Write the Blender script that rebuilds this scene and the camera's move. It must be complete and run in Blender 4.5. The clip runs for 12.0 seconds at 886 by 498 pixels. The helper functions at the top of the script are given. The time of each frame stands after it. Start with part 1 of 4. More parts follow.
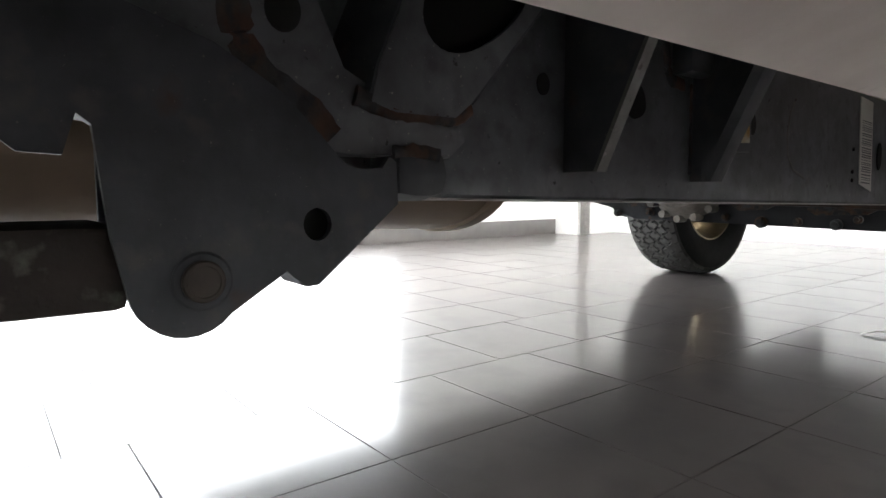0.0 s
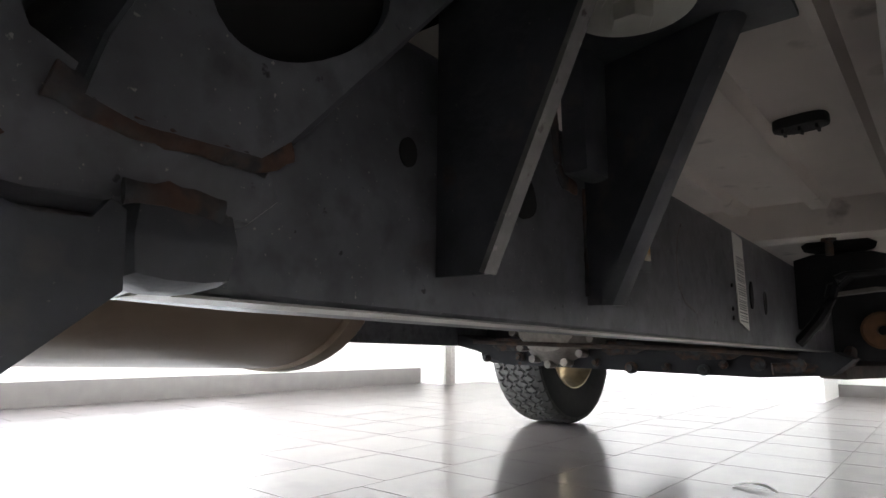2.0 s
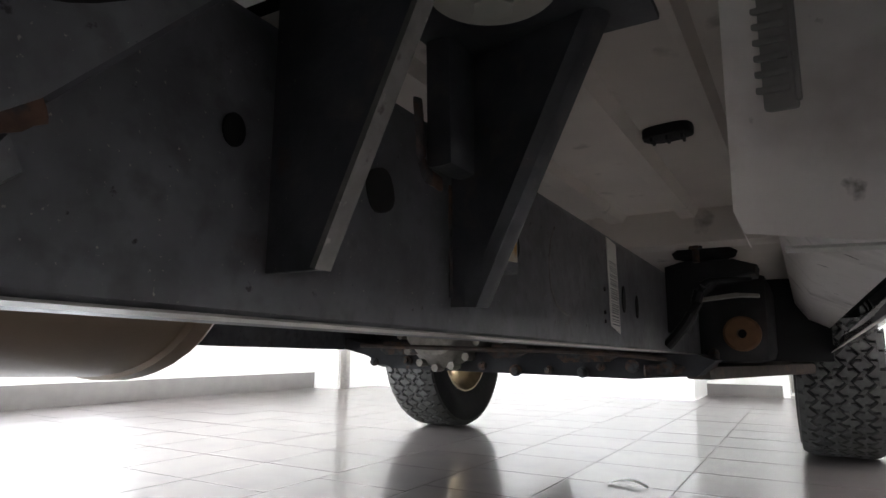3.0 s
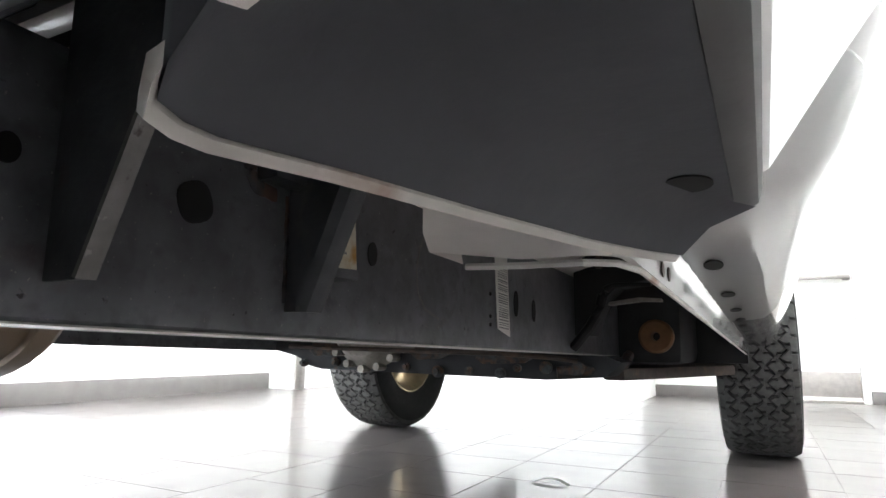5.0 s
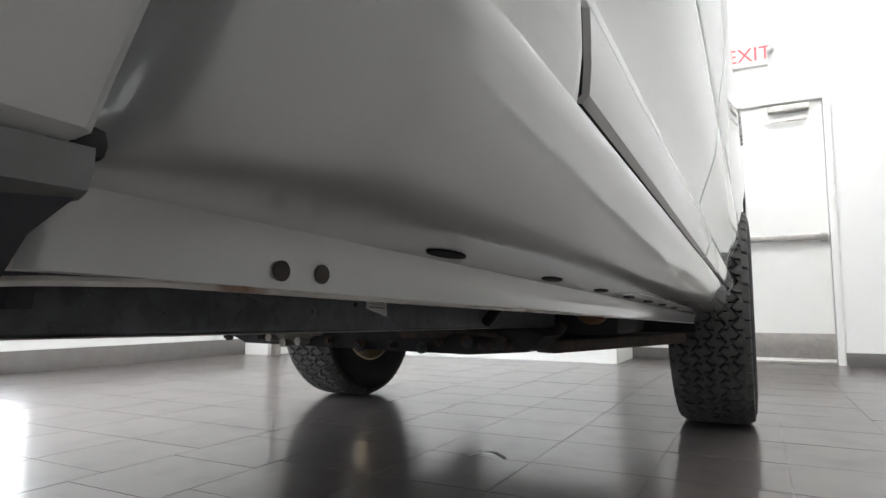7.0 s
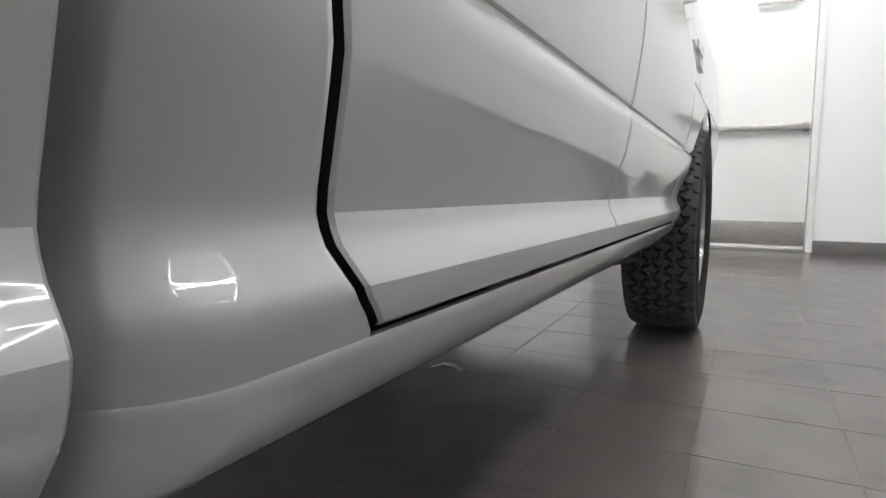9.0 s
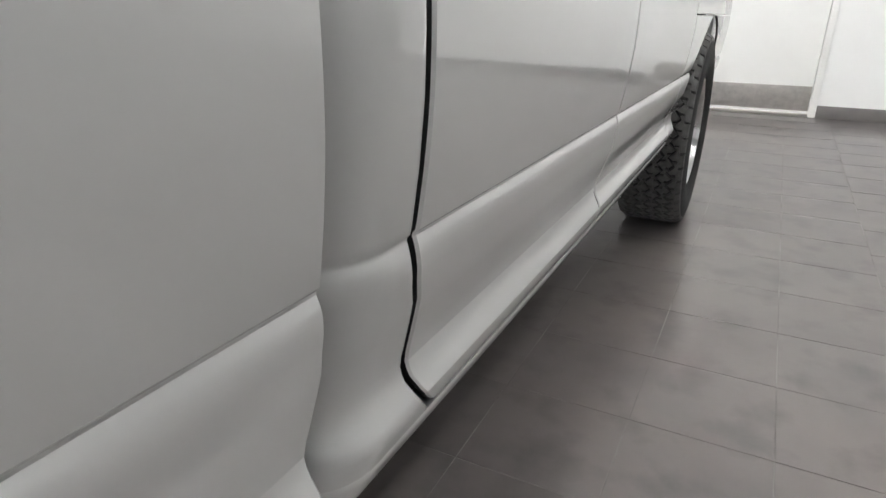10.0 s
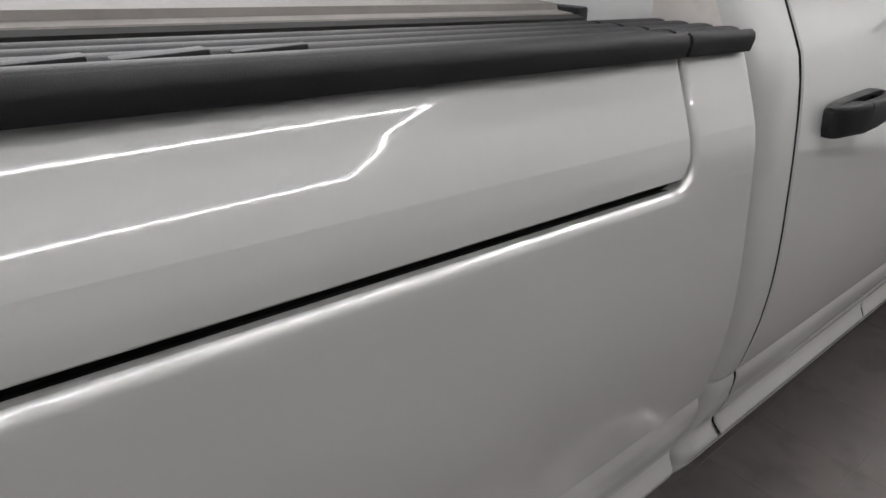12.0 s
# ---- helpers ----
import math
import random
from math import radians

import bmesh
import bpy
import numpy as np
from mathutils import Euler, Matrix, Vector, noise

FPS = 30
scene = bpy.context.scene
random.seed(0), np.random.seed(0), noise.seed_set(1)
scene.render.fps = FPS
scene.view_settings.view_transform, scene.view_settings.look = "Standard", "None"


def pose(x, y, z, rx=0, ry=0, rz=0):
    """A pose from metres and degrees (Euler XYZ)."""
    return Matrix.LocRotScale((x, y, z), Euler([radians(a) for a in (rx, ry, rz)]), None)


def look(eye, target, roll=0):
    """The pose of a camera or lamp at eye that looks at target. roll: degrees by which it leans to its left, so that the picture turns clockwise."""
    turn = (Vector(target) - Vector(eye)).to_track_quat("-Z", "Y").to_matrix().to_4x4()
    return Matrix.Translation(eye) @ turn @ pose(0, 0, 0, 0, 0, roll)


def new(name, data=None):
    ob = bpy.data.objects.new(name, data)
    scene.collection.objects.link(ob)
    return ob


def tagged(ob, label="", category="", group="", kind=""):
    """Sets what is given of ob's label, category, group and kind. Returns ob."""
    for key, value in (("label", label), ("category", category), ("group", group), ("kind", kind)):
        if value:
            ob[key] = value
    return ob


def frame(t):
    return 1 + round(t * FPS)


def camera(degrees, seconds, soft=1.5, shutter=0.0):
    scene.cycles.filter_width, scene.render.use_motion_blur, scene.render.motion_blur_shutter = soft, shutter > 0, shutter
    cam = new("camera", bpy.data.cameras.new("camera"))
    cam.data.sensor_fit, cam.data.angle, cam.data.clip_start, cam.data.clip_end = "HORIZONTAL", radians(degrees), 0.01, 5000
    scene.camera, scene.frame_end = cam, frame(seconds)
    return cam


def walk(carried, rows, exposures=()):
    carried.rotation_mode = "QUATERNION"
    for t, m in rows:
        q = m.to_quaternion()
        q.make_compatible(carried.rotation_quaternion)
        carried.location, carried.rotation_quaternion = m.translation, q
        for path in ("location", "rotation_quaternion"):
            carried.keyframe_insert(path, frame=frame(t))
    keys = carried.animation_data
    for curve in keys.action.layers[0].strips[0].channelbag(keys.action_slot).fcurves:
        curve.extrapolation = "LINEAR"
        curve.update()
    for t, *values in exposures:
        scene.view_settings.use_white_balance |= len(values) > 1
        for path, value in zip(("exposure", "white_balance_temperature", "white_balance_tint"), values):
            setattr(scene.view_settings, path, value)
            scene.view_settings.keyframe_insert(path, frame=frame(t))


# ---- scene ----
cam = camera(72.2, 12.0)
PATH = [
    (0, (0.886, -3.014, 0.416), (-0.691, -1.798, 0.234), -0.1),
    (0.5, (0.805, -2.985, 0.383), (-0.698, -1.678, 0.56), 0.2),
    (1, (0.76, -2.975, 0.402), (-0.682, -1.618, 0.684), 0.3),
    (1.5, (0.767, -2.946, 0.395), (-0.625, -1.542, 0.695), 0.5),
    (2, (0.768, -2.886, 0.394), (-0.5, -1.37, 0.702), 0.6),
    (2.5, (0.773, -2.843, 0.398), (-0.339, -1.211, 0.714), 0.5),
    (3, (0.776, -2.837, 0.395), (-0.228, -1.137, 0.716), 0.4),
    (3.2, (0.777, -2.844, 0.397), (-0.203, -1.129, 0.71), 0.7),
    (5, (0.895, -2.807, 0.398), (-0.021, -1.058, 0.722), 0.6),
    (5.5, (0.95, -2.744, 0.396), (0.042, -0.993, 0.727), 0.3),
    (6, (0.974, -2.683, 0.414), (0.069, -0.93, 0.739), 0.4),
    (6.5, (0.999, -2.648, 0.429), (0.09, -0.887, 0.698), 0.4),
    (7, (1.018, -2.636, 0.428), (0.107, -0.867, 0.628), 0.1),
    (8.8, (1.135, -2.656, 0.582), (0.232, -0.878, 0.434), 0.3),
    (9, (1.168, -2.689, 0.630), (0.268, -0.919, 0.393), -0.2),
    (9.5, (1.232, -2.775, 0.808), (0.362, -1.088, 0.179), -0.3),
    (10, (1.237, -2.87, 0.976), (0.381, -1.238, 0.199), -0.3),
    (10.5, (1.215, -2.913, 1.236), (0.370, -1.338, 0.337), 1.1),
    (11, (1.283, -3.069, 1.451), (0.319, -1.587, 0.517), -0.4),
    (11.5, (1.364, -3.27, 1.519), (0.186, -1.944, 0.595), -0.7),
    (12, (1.379, -3.477, 1.555), (-0.025, -2.395, 0.63), -0.7),
]
EXPOSURE = [
    (0.0, 0.5, 6550, 11),
    (0.5, 0.5, 6560, 11),
    (1.0, 0.7, 6500, 11),
    (1.5, 0.95, 6500, 12),
    (2.5, 0.65, 6460, 12),
    (3.2, 0.65, 6440, 12),
    (5.0, 1.1, 6360, 10),
    (5.5, 0.5, 6400, 9),
    (6.0, 0.3, 6420, 9),
    (6.5, -0.05, 6450, 10),
    (7.2, -0.37, 6450, 11),
    (8.8, -0.5, 6450, 12),
    (9.5, -0.32, 6520, 11),
    (10.5, -0.2, 6520, 13),
    (11.0, -0.45, 6540, 14),
    (11.5, -0.7, 6540, 14),
    (12.0, -0.9, 6540, 14),
]
walk(cam, [(t, look(eye, target, roll)) for t, eye, target, roll in PATH], EXPOSURE)

# ---- world and light ----
world = bpy.data.worlds.new("world")
scene.world = world
world.use_nodes = True
wn = world.node_tree.nodes
sky = wn.new("ShaderNodeTexSky")
sky.sky_type, sky.sun_disc = "NISHITA", False
sky.sun_elevation, sky.sun_rotation = radians(35), radians(280)
wn["Background"].inputs["Strength"].default_value = 0.12
world.node_tree.links.new(sky.outputs["Color"], wn["Background"].inputs["Color"])

CEIL = 3.7
WINDOW_LIGHT = 130.0
TUBE_LIGHT = 70.0


def area_lamp(name, m, sx, sy, watts, colour=(1, 1, 1)):
    data = bpy.data.lights.new(name, "AREA")
    data.shape, data.size, data.size_y, data.energy, data.color = "RECTANGLE", sx, sy, watts, colour
    ob = new(name, data)
    ob.matrix_world = m
    return ob


# daylight of the big window in the left wall
area_lamp("window_daylight", look((-3.62, -3.18, 1.49), (0, -3.18, 1.25)), 6.1, 2.46, WINDOW_LIGHT, (0.95, 0.98, 1.0))


# ---- materials ----
def material(name, colour, rough=0.5, metal=0.0, coat=0.0, grain=0.0, scale=40.0, spots=None, spot_scale=6.0,
             spot_amount=0.5, bump=0.0, bump_scale=120.0, vary=0.0, spec=0.5, rough_vary=0.0, placed=False):
    mat = bpy.data.materials.new(name)
    mat.use_nodes = True
    nt = mat.node_tree
    n, link = nt.nodes, nt.links.new
    b = n["Principled BSDF"]
    b.inputs["Roughness"].default_value = rough
    b.inputs["Metallic"].default_value = metal
    b.inputs["Coat Weight"].default_value = coat
    b.inputs["Coat Roughness"].default_value = 0.04
    b.inputs["Coat IOR"].default_value = 1.85
    b.inputs["Specular IOR Level"].default_value = spec
    co = n.new("ShaderNodeTexCoord")
    place = n.new("ShaderNodeNewGeometry").outputs["Position"] if placed else co.outputs["Object"]
    base = n.new("ShaderNodeRGB")
    base.outputs[0].default_value = (*colour, 1)
    out = base.outputs[0]

    def noise_tex(sc, detail=6.0):
        t = n.new("ShaderNodeTexNoise")
        t.inputs["Scale"].default_value, t.inputs["Detail"].default_value = sc, detail
        link(place, t.inputs["Vector"])
        return t.outputs["Fac"]

    def ramp(fac, lo, hi):
        r = n.new("ShaderNodeMapRange")
        r.inputs["From Min"].default_value, r.inputs["From Max"].default_value = lo, hi
        link(fac, r.inputs["Value"])
        return r.outputs["Result"]

    def mix(fac, a, c):
        m = n.new("ShaderNodeMix")
        m.data_type = "RGBA"
        link(fac, m.inputs["Factor"])
        link(a, m.inputs["A"])
        if isinstance(c, tuple):
            m.inputs["B"].default_value = (*c, 1)
        else:
            link(c, m.inputs["B"])
        return m.outputs["Result"]

    if grain:
        v = n.new("ShaderNodeHueSaturation")
        r = n.new("ShaderNodeMapRange")
        r.inputs["From Min"].default_value, r.inputs["From Max"].default_value = 0.25, 0.75
        r.inputs["To Min"].default_value, r.inputs["To Max"].default_value = 1 - grain, 1 + grain
        link(noise_tex(scale), r.inputs["Value"])
        link(r.outputs["Result"], v.inputs["Value"])
        link(out, v.inputs["Color"])
        out = v.outputs["Color"]
    if vary:
        v = n.new("ShaderNodeHueSaturation")
        r = n.new("ShaderNodeMapRange")
        r.inputs["To Min"].default_value, r.inputs["To Max"].default_value = 1 - vary, 1 + vary
        info = n.new("ShaderNodeObjectInfo")
        link(info.outputs["Random"], r.inputs["Value"])
        link(r.outputs["Result"], v.inputs["Value"])
        link(out, v.inputs["Color"])
        out = v.outputs["Color"]
    for colour2, sc, lo, hi in spots or ():
        out = mix(ramp(noise_tex(sc, 8.0), lo, hi), out, colour2)
    link(out, b.inputs["Base Color"])
    if rough_vary:
        r = n.new("ShaderNodeMapRange")
        r.inputs["From Min"].default_value, r.inputs["From Max"].default_value = 0.3, 0.7
        r.inputs["To Min"].default_value, r.inputs["To Max"].default_value = rough - rough_vary, rough + rough_vary
        link(noise_tex(5.0), r.inputs["Value"])
        link(r.outputs["Result"], b.inputs["Roughness"])
    if bump:
        bn = n.new("ShaderNodeBump")
        bn.inputs["Strength"].default_value, bn.inputs["Distance"].default_value = bump, 0.002
        link(noise_tex(bump_scale), bn.inputs["Height"])
        link(bn.outputs["Normal"], b.inputs["Normal"])
    return mat


def glow(name, colour, strength):
    mat = bpy.data.materials.new(name)
    mat.use_nodes = True
    b = mat.node_tree.nodes["Principled BSDF"]
    b.inputs["Base Color"].default_value = (*colour, 1)
    b.inputs["Emission Color"].default_value = (*colour, 1)
    b.inputs["Emission Strength"].default_value = strength
    return mat


RUST = (0.075, 0.034, 0.02)
DUST = (0.11, 0.105, 0.1)
PAINT = material("white_paint", (0.58, 0.585, 0.58), 0.36, metal=0.3, coat=1.0, grain=0.015, scale=3, bump=0.02, bump_scale=300)
PAINT_IN = material("underbody_paint", (0.70, 0.655, 0.625), 0.5, grain=0.06, scale=9,
                    spots=[((0.30, 0.25, 0.225), 9, 0.56, 0.80), ((0.10, 0.08, 0.07), 42, 0.66, 0.74)], bump=0.15)
# body paint darkened for the shade inside the ribbed recess
RECESS = material("recess_shade_paint", (0.24, 0.23, 0.22), 0.6, grain=0.15, scale=30)
CREAM = material("floor_pan_paint", (0.62, 0.57, 0.52), 0.45, grain=0.08, scale=8, spots=[((0.16, 0.14, 0.12), 16, 0.62, 0.8)], bump=0.1)
# white hem darkened to grey: the shade below the bed side is in its colour
HEMGREY = material("shaded_hem_paint", (0.14, 0.14, 0.139), 0.7, grain=0.12, scale=20, bump=0.1, spec=0.15)
FRAME = material("frame_coating", (0.116, 0.122, 0.133), 0.42, grain=0.35, scale=24,
                 spots=[((0.070, 0.074, 0.080), 55, 0.50, 0.75), ((0.110, 0.113, 0.118), 3.5, 0.55, 0.85), (RUST, 11, 0.64, 0.80), ((0.30, 0.29, 0.27), 300, 0.675, 0.73), ((0.022, 0.022, 0.024), 95, 0.68, 0.72)],
                 bump=0.22, bump_scale=90, rough_vary=0.12)
BRACKET = material("bracket_coating", (0.056, 0.061, 0.069), 0.52, grain=0.45, scale=26,
                   spots=[(DUST, 38, 0.58, 0.82), (RUST, 17, 0.66, 0.78), ((0.18, 0.175, 0.165), 420, 0.69, 0.76)], bump=0.2, bump_scale=150)
EDGE = material("worn_steel_edge", (0.17, 0.165, 0.16), 0.55, metal=0.2, grain=0.25, scale=60, bump=0.3,
                spots=[((0.06, 0.05, 0.045), 90, 0.62, 0.70), ((0.30, 0.29, 0.27), 140, 0.66, 0.72)])
LIP = material("bare_seam_lip", (0.54, 0.52, 0.49), 0.45, grain=0.15, scale=30, spots=[((0.25, 0.13, 0.07), 18, 0.60, 0.72)])
RUSTY = material("rusty_weld", (0.075, 0.042, 0.029), 0.9, grain=0.5, scale=70, spots=[((0.058, 0.060, 0.065), 32, 0.42, 0.60), ((0.034, 0.034, 0.036), 75, 0.50, 0.62)], bump=0.8, bump_scale=150)
OLD = material("rusty_suspension_steel", (0.040, 0.027, 0.021), 0.7, grain=0.45, scale=35, spots=[((0.10, 0.055, 0.03), 22, 0.55, 0.75)], bump=0.5)
ARM = material("rusty_arm_steel", (0.035, 0.026, 0.022), 0.6, grain=0.4, scale=30,
               spots=[((0.14, 0.15, 0.12), 42, 0.56, 0.66), ((0.24, 0.19, 0.11), 28, 0.68, 0.76)], bump=0.5)
BOLT = material("dull_bolt_steel", (0.070, 0.058, 0.050), 0.6, metal=0.2, grain=0.25, scale=80, bump=0.3)
ZINC = material("zinc_plated_steel", (0.62, 0.62, 0.56), 0.38, metal=0.35, grain=0.08, scale=40)
MUFFLER = material("muffler_steel", (0.28, 0.215, 0.16), 0.45, metal=0.35, grain=0.12, scale=14, bump=0.1, spots=[((0.13, 0.09, 0.065), 9, 0.6, 0.8)])
CAST = material("cast_aluminium", (0.30, 0.28, 0.25), 0.6, metal=0.4, grain=0.25, scale=60, bump=0.5)
DARKMETAL = material("dark_chassis_steel", (0.026, 0.027, 0.030), 0.7, spec=0.3, grain=0.3, scale=20, spots=[(RUST, 12, 0.62, 0.75)], bump=0.3)
BUSH = material("amber_bushing", (0.16, 0.075, 0.03), 0.6, grain=0.2, scale=50)
RUBBER = material("tyre_rubber", (0.016, 0.016, 0.016), 0.85, spec=0.25, grain=0.25, scale=40, bump=0.3, bump_scale=400)
TREAD = material("tread_rubber", (0.048, 0.047, 0.045), 0.8, grain=0.3, scale=60, bump=0.3, bump_scale=300)
RIM = material("dirty_alloy", (0.34, 0.27, 0.17), 0.4, metal=0.8, grain=0.2, scale=20)
CHROME = material("chrome", (0.75, 0.75, 0.75), 0.12, metal=1.0)
PLASTIC = material("black_plastic", (0.013, 0.013, 0.0145), 0.55, spec=0.24, grain=0.1, scale=300, bump=0.25, bump_scale=900)
PANELGREY = material("grey_underpanel", (0.066, 0.069, 0.078), 0.65, spec=0.35, grain=0.12, scale=12, bump=0.15)
# flat black of seals, also the shade inside holes as plain colour
BLACK = material("black_and_hole_shade", (0.006, 0.006, 0.006), 0.9)
GLASS = material("dark_glass", (0.01, 0.012, 0.012), 0.05)
PAPER = material("label_paper", (0.70, 0.69, 0.65), 0.6, grain=0.05, scale=30)
SCRAP = material("dull_scrap", (0.50, 0.49, 0.47), 0.6, grain=0.2, scale=60)
INK = material("label_ink", (0.20, 0.20, 0.20), 0.6)
YELLOWED = material("stained_sticker", (0.60, 0.56, 0.44), 0.6, spots=[((0.45, 0.24, 0.05), 26, 0.52, 0.64)])
TILE = material("grey_floor_tile", (0.0915, 0.082, 0.0795), 0.30, grain=0.10, scale=6.0, vary=0.06, placed=True,
                spots=[((0.112, 0.097, 0.092), 2.4, 0.40, 0.75), ((0.056, 0.052, 0.051), 7, 0.50, 0.85)])
GROUT = material("dark_grout", (0.062, 0.054, 0.050), 0.7, grain=0.3, scale=30, spots=[((0.13, 0.12, 0.115), 3.0, 0.46, 0.60)], placed=True)


def polish(mat, rough, share):
    """A second, smoother gloss over part of the surface, as worn polish gives it."""
    n, link = mat.node_tree.nodes, mat.node_tree.links.new
    dull = n["Principled BSDF"]
    fine = n.new("ShaderNodeBsdfPrincipled")
    fine.inputs["Roughness"].default_value = rough
    fine.inputs["Specular IOR Level"].default_value = dull.inputs["Specular IOR Level"].default_value
    link(dull.inputs["Base Color"].links[0].from_socket, fine.inputs["Base Color"])
    both = n.new("ShaderNodeMixShader")
    both.inputs["Fac"].default_value = share
    link(dull.outputs["BSDF"], both.inputs[1])
    link(fine.outputs["BSDF"], both.inputs[2])
    link(both.outputs["Shader"], n["Material Output"].inputs["Surface"])


polish(TILE, 0.13, 0.6)
WALL = material("white_wall_paint", (0.80, 0.80, 0.79), 0.6, grain=0.02, scale=2.0, bump=0.06, bump_scale=200)
BASE = material("grey_base_tile", (0.13, 0.122, 0.118), 0.35, grain=0.1, scale=12)
DOORPAINT = material("white_door_paint", (0.80, 0.80, 0.78), 0.4, grain=0.02, scale=5)
STEEL = material("brushed_steel", (0.42, 0.40, 0.38), 0.38, metal=0.8, grain=0.12, scale=30)
RAILGREY = material("dull_rail_metal", (0.105, 0.095, 0.088), 0.6, metal=0.15, grain=0.12, scale=30)
CEILING = material("ceiling_paint", (0.72, 0.72, 0.71), 0.8, grain=0.02, scale=3)
SIGNWHITE = material("sign_housing", (0.75, 0.75, 0.73), 0.4)
SIGNRED = glow("sign_red", (0.9, 0.06, 0.07), 1.5)
TUBE = glow("led_tube", (0.99, 1.0, 0.985), TUBE_LIGHT)
OUTSIDE = glow("overcast_outside", (0.93, 0.97, 1.0), 6.0)


# ---- mesh helpers ----
def mesh_of(name, verts, faces):
    me = bpy.data.meshes.new(name)
    me.from_pydata([tuple(v) for v in verts], [], faces)
    me.update()
    return me


def finish(bm, mat, smooth=35):
    bmesh.ops.recalc_face_normals(bm, faces=bm.faces[:])
    me = bpy.data.meshes.new("mesh")
    bm.to_mesh(me)
    bm.free()
    me.materials.append(mat)
    if smooth:
        me.polygons.foreach_set("use_smooth", [True] * len(me.polygons))
        me.set_sharp_from_angle(angle=radians(smooth))
    return me


def adopt(ob, parent):
    if parent is not None:
        bpy.context.view_layer.update()
        ob.parent = parent
        ob.matrix_parent_inverse = parent.matrix_world.inverted()
    return ob


def part(name, bm, mat, parent=None, label="", smooth=35, rim=None):
    me = bm if isinstance(bm, bpy.types.Mesh) else finish(bm, mat, smooth)
    if not me.materials:
        me.materials.append(mat)
    if rim:
        me.materials.append(rim)
    ob = new(name, me)
    adopt(ob, parent)
    if label:
        tagged(ob, label)
    return ob


def box(bm, lo, hi, bevel=0.0, m=None):
    lo, hi = Vector(lo), Vector(hi)
    r = bmesh.ops.create_cube(bm, size=1.0, matrix=Matrix.Translation((lo + hi) / 2) @ Matrix.Diagonal((*(hi - lo), 1)))
    vs = r["verts"]
    if bevel:
        es = list({e for v in vs for e in v.link_edges})
        r = bmesh.ops.bevel(bm, geom=es, offset=bevel, segments=2, profile=0.6, affect="EDGES")
        vs = list({v for f in r["faces"] for v in f.verts} | {v for v in vs if v.is_valid})
    if m is not None:
        bmesh.ops.transform(bm, matrix=m, verts=[v for v in vs if v.is_valid])
    return bm


def boxed(lo, hi, bevel=0.0, m=None):
    return box(bmesh.new(), lo, hi, bevel, m)


def prism(bm, outline, axis, a, b, bevel=0.0, holes=()):
    """A plate: outline in the two other axes (x: y,z; y: x,z; z: x,y), from a to b along axis, with round or oval holes through it."""
    def v3(p, q, r):
        return {"x": (r, p, q), "y": (p, r, q), "z": (p, q, r)}[axis]
    if not holes:
        lo = [bm.verts.new(v3(p, q, a)) for p, q in outline]
        hi = [bm.verts.new(v3(p, q, b)) for p, q in outline]
        k = len(outline)
        faces = [bm.faces.new(lo), bm.faces.new(hi)] + [bm.faces.new((lo[i], lo[(i + 1) % k], hi[(i + 1) % k], hi[i])) for i in range(k)]
        if bevel:
            es = [e for f in faces[:2] for e in f.edges]
            bmesh.ops.bevel(bm, geom=es, offset=bevel, segments=2, profile=0.6, affect="EDGES")
        return bm
    rings = []
    for r in (a, b):
        edges = []
        for loop in [outline, *holes]:
            vs = [bm.verts.new(v3(p, q, r)) for p, q in loop]
            edges += [bm.edges.new((vs[i], vs[(i + 1) % len(vs)])) for i in range(len(vs))]
            rings.append(vs)
        bmesh.ops.triangle_fill(bm, edges=edges, use_beauty=True)
    half = len(rings) // 2
    for i in range(half):
        lo, hi = rings[i], rings[i + half]
        k = len(lo)
        for j in range(k):
            bm.faces.new((lo[j], lo[(j + 1) % k], hi[(j + 1) % k], hi[j]))
    return bm


def oval(cy, cz, ry, rz, turn=0.0, n=20, square=1.0):
    pts = []
    for i in range(n):
        a = 2 * math.pi * i / n
        c, s = math.cos(a), math.sin(a)
        p = abs(c) ** square * math.copysign(ry, c)
        q = abs(s) ** square * math.copysign(rz, s)
        t = radians(turn)
        pts.append((cy + p * math.cos(t) - q * math.sin(t), cz + p * math.sin(t) + q * math.cos(t)))
    return pts


def lathe(bm, profile, m, n=32, closed=False):
    """Turns (radius, height) pairs round the local z axis of m."""
    rows = []
    for r, h in profile:
        rows.append([bm.verts.new(m @ Vector((r * math.cos(2 * math.pi * i / n), r * math.sin(2 * math.pi * i / n), h))) for i in range(n)])
    for k in range(len(rows) - 1 + (1 if closed else 0)):
        p, q = rows[k], rows[(k + 1) % len(rows)]
        for i in range(n):
            bm.faces.new((p[i], p[(i + 1) % n], q[(i + 1) % n], q[i]))
    if not closed:
        for row in (rows[0], rows[-1]):
            if len({tuple(v.co.to_tuple(6)) for v in row}) > 2:
                bm.faces.new(row)
    return bm


def along(axis, at):
    turn = {"x": pose(0, 0, 0, 0, 90, 0), "y": pose(0, 0, 0, -90, 0, 0), "z": Matrix.Identity(4)}[axis]
    return Matrix.Translation(at) @ turn


